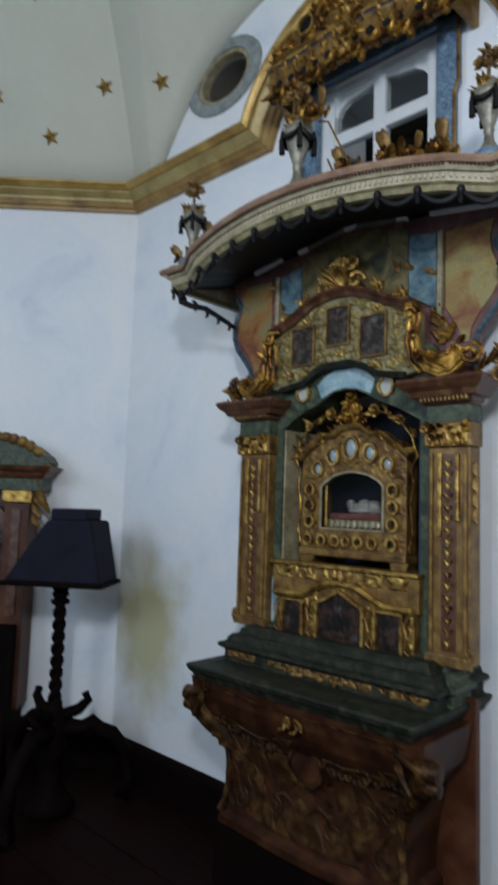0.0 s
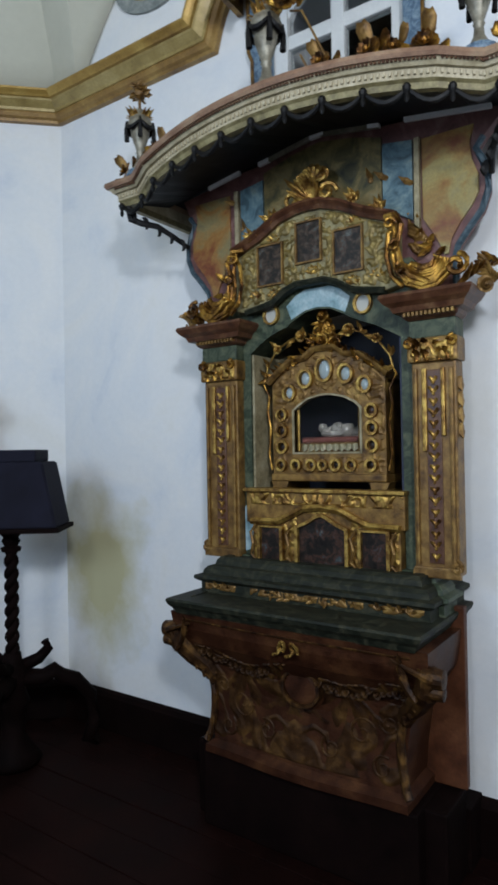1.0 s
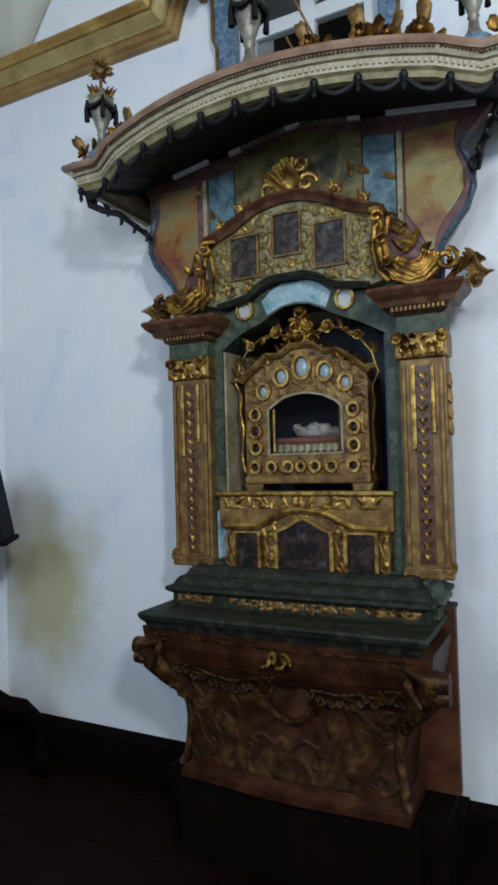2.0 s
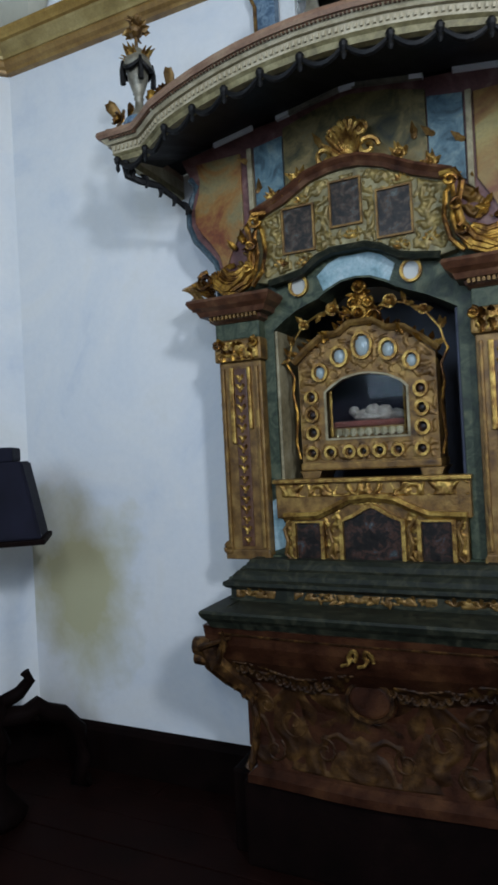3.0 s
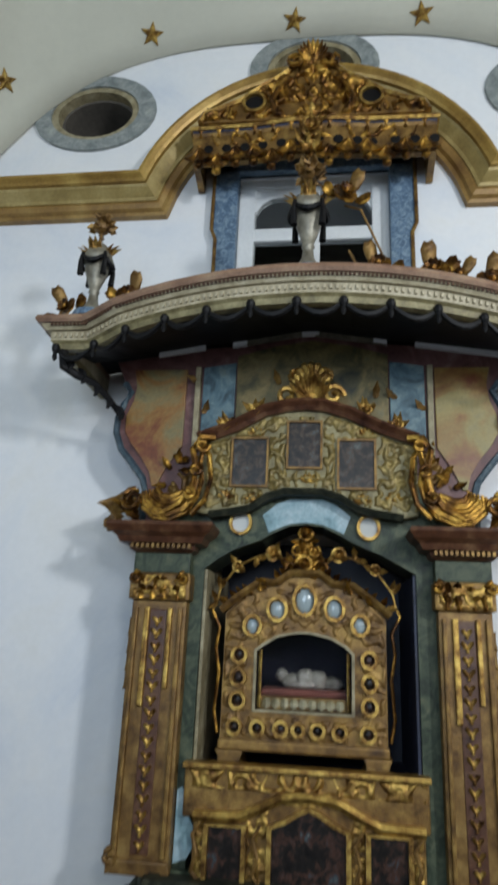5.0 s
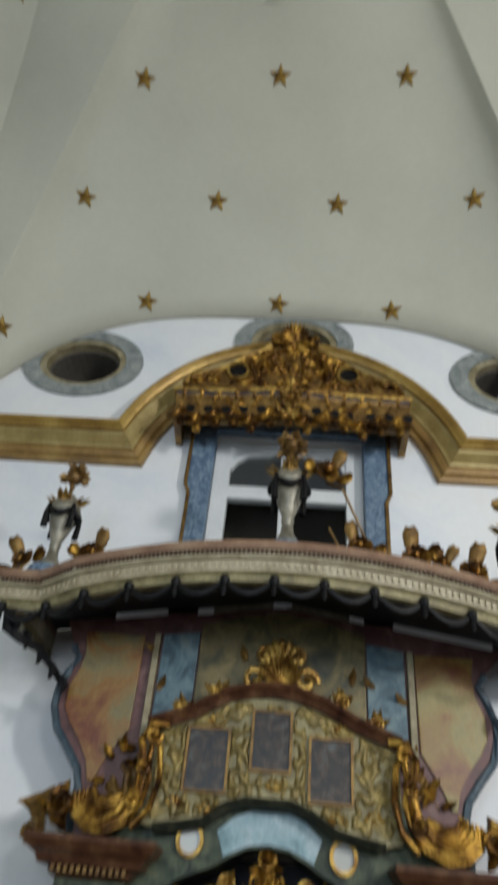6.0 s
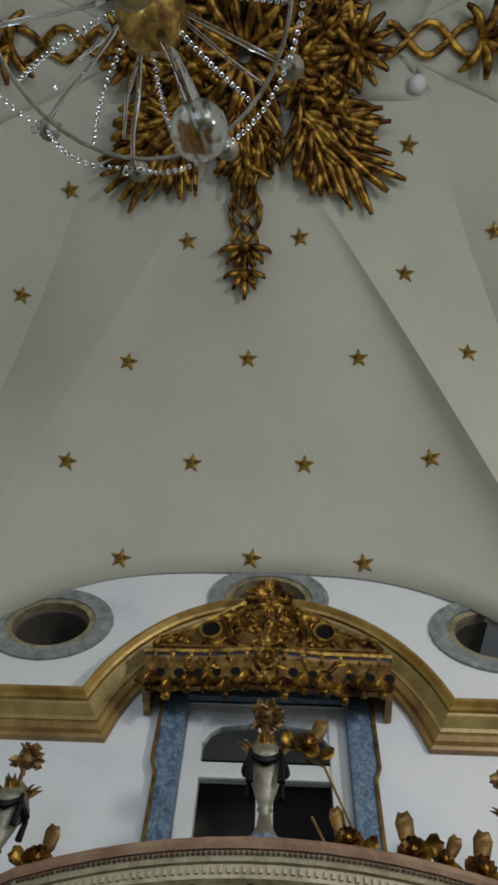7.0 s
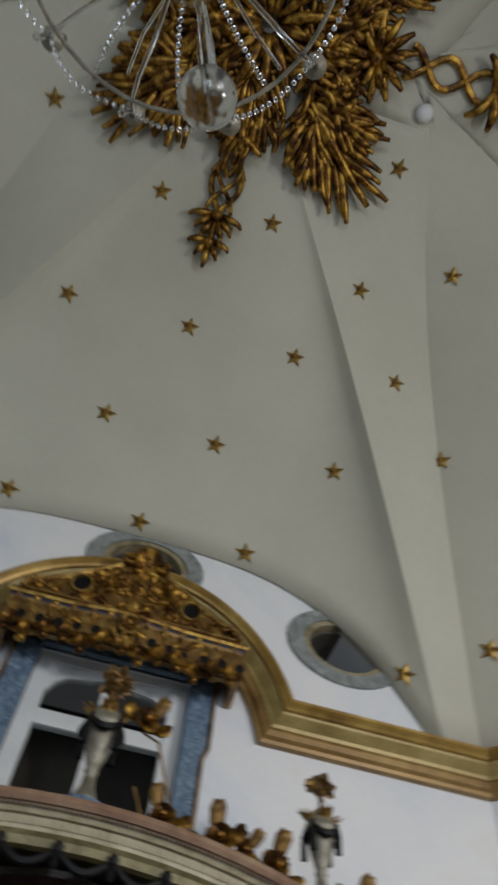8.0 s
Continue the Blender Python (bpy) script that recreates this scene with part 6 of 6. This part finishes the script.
for s in (-1, 1):
    for fx in (0.62, 0.30):
        bm = bmesh.new()
        for ring, (k, ln) in enumerate(((14, 0.19), (9, 0.11))):
            for j in range(k):
                q = 2 * math.pi * (j + 0.5 * ring) / k
                add_finger(bm, s * fx + 0.03 * math.cos(q), (-0.02 if fx > 0.5 else 0.06) + 0.03 * math.sin(q), q, ln, 0.024, 0.25, 0.08 + 0.03 * ring)
        bmesh.ops.create_icosphere(bm, subdivisions=2, radius=0.045, matrix=Matrix.Translation(fix(s * fx, -0.02 if fx > 0.5 else 0.06, 0.13)))
        pieces("flower_finger", bm, DARKGOLD, ros, smooth=True)
    bm = bmesh.new()
    for q in (-1, 1):
        add_tube(bm, [fix(s * (0.80 + 0.7 * k / 16), -0.06 + q * 0.08 * math.cos(k / 16 * 3 * math.pi), 0.05) for k in range(17)], 0.022, 6)
    pieces("strapwork", bm, DARKGOLD, ros)
    bm = bmesh.new()
    for w in (-1.9, -1.2, -0.5, 0.5, 1.2, 1.9):
        add_finger(bm, s * 1.32, -0.06, (0 if s > 0 else math.pi) + w, 0.20, 0.026, 0.6 * w, 0.06)
    pieces("tip_finger", bm, DARKGOLD, ros, smooth=True)
bm = bmesh.new()
for k in range(14):
    a = 2 * math.pi * k / 14
    add_finger(bm, 0.05 * math.cos(a), 0.05 * math.sin(a), a, 0.32, 0.03, 0.4, 0.10)
for k in range(60):
    a, r = rnd.choice((rnd.uniform(0, 0.9), math.pi - rnd.uniform(0, 0.9), -rnd.uniform(0, 3.14), math.pi / 2 + rnd.uniform(-0.2, 0.2))), rnd.uniform(0.12, 0.62)
    add_finger(bm, r * math.cos(a), r * math.sin(a) * 0.9, a + rnd.uniform(-1.2, 1.2), rnd.uniform(0.14, 0.24), rnd.uniform(0.016, 0.026), rnd.uniform(-1.6, 1.6), rnd.uniform(0.07, 0.12))
for k in range(22):
    a, r = rnd.uniform(0, 2 * math.pi), rnd.uniform(0.2, 0.60)
    c0 = Vector((r * math.cos(a), r * math.sin(a) * 0.85, 0))
    st = rnd.uniform(0, 6)
    add_tube(bm, [fix(c0.x + 0.075 * (1 - 0.7 * q / 14) * math.cos(st + q * 0.5), c0.y + 0.075 * (1 - 0.7 * q / 14) * math.sin(st + q * 0.5), 0.12) for q in range(15)], 0.014, 6)
pieces("curled_finger", bm, DARKGOLD, ros, smooth=True)

# small white sensor on the vault
bm = bmesh.new()
add_lathe(bm, [(0.052, 0.0), (0.054, -0.02), (0.045, -0.04), (0.02, -0.055)], (0.80, -2.34, vault_z(0.80, -2.34) - 0.028), 18)
tagged(part("smoke_detector", bm, WHITEPAINT, smooth=True), "small round white plastic detector on the vault", "smoke detector")

# ---- crystal chandelier ----
HX, HY, HZ, HS = -0.46, -2.70, 4.62, 1.4
ch = thing("chandelier", "crystal glass chandelier with beaded arms and globes", "chandelier", (HX, HY, HZ))
bm = bmesh.new()
add_tube(bm, [(0, 0, 0.5), (0, 0, 1.5), (0, 0, (vault_z(HX, HY) - HZ - 0.04) / HS)], 0.012, 6)
part("rod", bm, OLDGOLD, ch)
bm = bmesh.new()
add_lathe(bm, [(0.02, -0.06), (0.05, -0.03), (0.03, 0.0), (0.06, 0.05), (0.035, 0.10), (0.05, 0.18), (0.03, 0.26), (0.02, 0.5)], (0, 0, 0), 14)
part("column", bm, CRYSTAL, ch, smooth=True)
bm = bmesh.new()
add_lathe(bm, [(0.02, 0.0), (0.075, 0.03), (0.09, 0.08), (0.06, 0.13), (0.02, 0.14)], (0.02, 0.05, 0.02), 14)
part("gilt_cup", bm, GOLD, ch, smooth=True)
bm = bmesh.new()
add_tube(bm, [(0.36 * math.cos(2 * math.pi * k / 40), 0.36 * math.sin(2 * math.pi * k / 40), 0.0) for k in range(41)], 0.0055, 6)
part("ring", bm, SILVER, ch)
NARM = 10
for k in range(NARM):
    a = radians(60 + 36 * k)
    c, s = math.cos(a), math.sin(a)
    arm = part("arm", add_tube(bmesh.new(), [(0.04 * c, 0.04 * s, 0.04), (0.12 * c, 0.12 * s, 0.10), (0.22 * c, 0.22 * s, 0.07), (0.30 * c, 0.30 * s, 0.0), (0.36 * c, 0.36 * s, 0.0), (0.40 * c, 0.40 * s, 0.05)], 0.0065, 6), CRYSTAL, ch, smooth=True)
    bm = bmesh.new()
    for j in range(19):
        f = j / 18
        r = 0.07 + 0.29 * f
        bmesh.ops.create_icosphere(bm, subdivisions=1, radius=0.0075, matrix=Matrix.Translation((r * math.cos(a + 0.3), r * math.sin(a + 0.3), 0.12 - 0.10 * f - 0.09 * math.sin(math.pi * f))))
    part("bead_chain", bm, CRYSTAL, arm)
    bm = bmesh.new()
    for j in range(15):
        f = j / 14
        a2 = a + radians(36) * f
        bmesh.ops.create_icosphere(bm, subdivisions=1, radius=0.007, matrix=Matrix.Translation((0.385 * math.cos(a2), 0.385 * math.sin(a2), 0.02 - 0.09 * math.sin(math.pi * f))))
    part("bead_chain", bm, CRYSTAL, arm)
    bm = bmesh.new()
    add_tube(bm, [(0.10 * math.cos(a + 0.2), 0.10 * math.sin(a + 0.2), 0.26), (0.24 * math.cos(a + 0.2), 0.24 * math.sin(a + 0.2), 0.16), (0.35 * math.cos(a + 0.2), 0.35 * math.sin(a + 0.2), 0.22)], 0.005, 6)
    part("upper_arm", bm, CRYSTAL, arm)
    bm = bmesh.new()
    add_lathe(bm, [(0.010, 0.05), (0.026, 0.066), (0.030, 0.072), (0.014, 0.076), (0.012, 0.15), (0.010, 0.16)], (0.40 * c, 0.40 * s, 0.0), 14)
    part("candle_cup", bm, SILVER, arm)
    bm = bmesh.new()
    for q in (0.06, 0.10):
        add_lathe(bm, [(0.002, -q - 0.03), (0.010, -q - 0.015), (0.003, -q)], (0.38 * c, 0.38 * s, 0.03), 6)
    part("crystal_drop", bm, CRYSTAL, arm)
for ax, ay in ((0.148, 0.285), (0.34, -0.12)):
    bm = bmesh.new()
    bmesh.ops.create_uvsphere(bm, u_segments=20, v_segments=12, radius=0.070, matrix=Matrix.Translation((ax, ay, -0.10)))
    g = part("globe", bm, FROSTED, ch, "cloudy glass globe", smooth=True)
    bm = bmesh.new()
    add_tube(bm, [(ax, ay, -0.05), (ax * 0.55, ay * 0.5, 0.02), (ax * 0.1, ay * 0.1, 0.06)], 0.011, 6)
    part("globe_arm", bm, CRYSTAL, g)

ch.scale = (HS, HS, HS)

# ---- lectern ----
lec = thing("lectern", "dark turned-wood lectern covered with navy cloth", "lectern")
def tent(hw, hb, t0, t1, z0, z1):
    bm = bmesh.new()
    a = [bm.verts.new(p) for p in ((-hw, -hb, z0), (hw, -hb, z0), (hw, hb, z0), (-hw, hb, z0))]
    c = [bm.verts.new(p) for p in ((-hw, t0, z1), (hw, t0, z1), (hw, t1, z1), (-hw, t1, z1))]
    for q in ((a[0], a[1], c[1], c[0]), (a[2], a[3], c[3], c[2]), (c[0], c[1], c[2], c[3])):
        bm.faces.new(q)
    for i, j in ((1, 2), (3, 0)):
        bm.faces.new((a[i], a[j], c[j], c[i]))
    bm.faces.new(a[::-1])
    bmesh.ops.bevel(bm, geom=bm.edges[:], offset=0.008, segments=2, affect="EDGES")
    return bm
part("desk", tent(0.15, 0.285, -0.215, 0.045, 1.285, 1.635), NAVY, lec, "navy cloth-covered double desk")
part("desk_cap", box(-0.13, 0.13, -0.175, 0.035, 1.635, 1.70, 0.01), NAVY, lec)
part("desk_ledge", box(-0.175, 0.175, -0.30, 0.30, 1.262, 1.287, 0.006), DARKWOOD, lec)
bm = bmesh.new()
add_lathe(bm, [(0.05, 1.15), (0.055, 1.17), (0.035, 1.18), (0.05, 1.205), (0.04, 1.225), (0.07, 1.264)], (0, 0, 0), 14)
part("collar", bm, DARKWOOD, lec)
bm = bmesh.new()
for ph in (0, math.pi):
    add_tube(bm, [(0.018 * math.cos(ph + k * 0.62), 0.018 * math.sin(ph + k * 0.62), 0.58 + 0.59 * k / 44) for k in range(45)], 0.022, 8)
part("twisted_stem", bm, DARKWOOD, lec, "barley-twist stem", smooth=True)
bm = bmesh.new()
add_lathe(bm, [(0.13, 0.0), (0.15, 0.03), (0.12, 0.07), (0.06, 0.16), (0.07, 0.30), (0.09, 0.34), (0.06, 0.42), (0.08, 0.50), (0.05, 0.56), (0.045, 0.60)], (0, 0, 0), 14)
part("hub", bm, DARKWOOD, lec, smooth=True)
for k in range(3):
    a = radians(-65 + 120 * k)
    c, s = math.cos(a), math.sin(a)
    P = lambda r, z: (r * c, r * s, z)
    leg = part("leg", add_tube(bmesh.new(), [P(0.05, 0.52), P(0.14, 0.55), P(0.19, 0.60), P(0.17, 0.64)], 0.03, 8, lambda f: 1.2 - 0.4 * f), DARKWOOD, lec, smooth=True)
    part("scroll_foot", add_tube(bmesh.new(), [P(0.05, 0.46), P(0.16, 0.44), P(0.22, 0.47), P(0.26, 0.43), P(0.34, 0.40), P(0.42, 0.30), P(0.44, 0.16), P(0.40, 0.05), P(0.46, 0.035)], 0.042, 8, lambda f: 1.15 - 0.35 * f), DARKWOOD, leg, smooth=True)
lec.matrix_world = Matrix.Translation((-1.72, -0.60, 0.0)) @ Matrix.Rotation(radians(127), 4, "Z")

# ---- second altarpiece on the neighbouring wall, of which one side shows ----
alt2 = thing("side_altar", "gilded and painted side altar with red cornice", "altar")
m2, half2 = wall_matrix(7)
def lx(s):
    return half2 - s
for a0, a1 in ((0.57, 0.73), (1.34, 1.50)):
    x0, x1 = lx(a1), lx(a0)
    p2 = part("pilaster", box(x0, x1, -0.22, -0.004, 0.42, 1.72, 0.006), REDWOOD, alt2)
    part("gilt_strip", box((x0 + x1) / 2 - 0.03, (x0 + x1) / 2 + 0.03, -0.235, -0.21, 1.0, 1.68, 0.006), RED, p2)
    part("capital", box(x0 - 0.015, x1 + 0.015, -0.24, -0.004, 1.72, 1.80, 0.01), GOLD, alt2)
    bm = bmesh.new()
    for k in range(4):
        add_leaf(bm, (x1 if a0 < 1 else x0, -0.18, 1.86 - k * 0.07), (0.6 if a0 < 1 else -0.6, -0.1, -0.8), (0.4, -1, 0), 0.11, 0.05, 0.3, 6, 0.005)
    pieces("acanthus_leaf", bm, OLDGOLD, alt2)
part("frieze", box(lx(1.53), lx(0.49), -0.23, -0.004, 1.80, 1.88, 0.005), GREEN, alt2)
E2 = [(1.88, -0.05), (1.88, 0.0), (1.90, 0.02), (1.92, 0.03), (1.935, 0.055), (1.96, 0.07), (1.96, -0.05)]
part("cornice", sweep([(lx(1.53), 0.0), (lx(1.53), -0.24), (lx(0.49), -0.24), (lx(0.49), 0.0)], E2, "xy"), RED, alt2)
RISE = [(0.47, 1.96), (0.455, 1.99), (0.48, 2.03), (0.55, 2.085), (0.64, 2.13), (0.76, 2.16), (0.88, 2.17), (1.01, 2.175)]
G2 = [(lx(q), z) for q, z in RISE] + [(lx(2.02 - q), z) for q, z in RISE[-2::-1]]
ped = part("pediment", prism(G2, -0.25, -0.005, 0.006), GREEN, alt2)
bm = bmesh.new()
for q in [0.47 + 0.055 * k for k in range(20)]:
    z = level([(a, b) for a, b in RISE] + [(2.02 - a, b) for a, b in RISE], q)
    bmesh.ops.create_icosphere(bm, subdivisions=2, radius=1, matrix=Matrix.Translation((lx(q), -0.235, z - 0.012)) @ Matrix.Diagonal((0.040 + rnd.uniform(-0.008, 0.008), 0.045, 0.034 + rnd.uniform(-0.006, 0.010), 1)))
pieces("gadroon", bm, OLDGOLD, ped)
bm = bmesh.new()
for k in range(9):
    add_leaf(bm, (lx(0.60 - 0.012 * k), -0.20, 1.94 - 0.026 * k), (0.8, -0.1, -0.5), (0.3, -1, 0), 0.10, 0.05, 0.25, 6, 0.006, 0.3)
pieces("bracket_leaf", bm, OLDGOLD, alt2)
part("niche_panel", box(lx(1.34), lx(0.68), -0.10, -0.006, 0.95, 1.80, 0), DARKPIC, alt2)
part("niche_arch", frame_prism([(lx(1.01) + 0.33 * math.cos(q), 1.45 + 0.33 * math.sin(q)) for q in [math.pi * k / 16 for k in range(17)]], [(lx(1.01) + 0.27 * math.cos(q), 1.45 + 0.27 * math.sin(q)) for q in [math.pi * k / 16 for k in range(17)]], -0.16, -0.09), RED, alt2)
part("table", box(lx(1.50), lx(0.60), -0.36, -0.005, 0.0, 0.95, 0.012), DARKWOOD, alt2)
alt2.matrix_world = m2
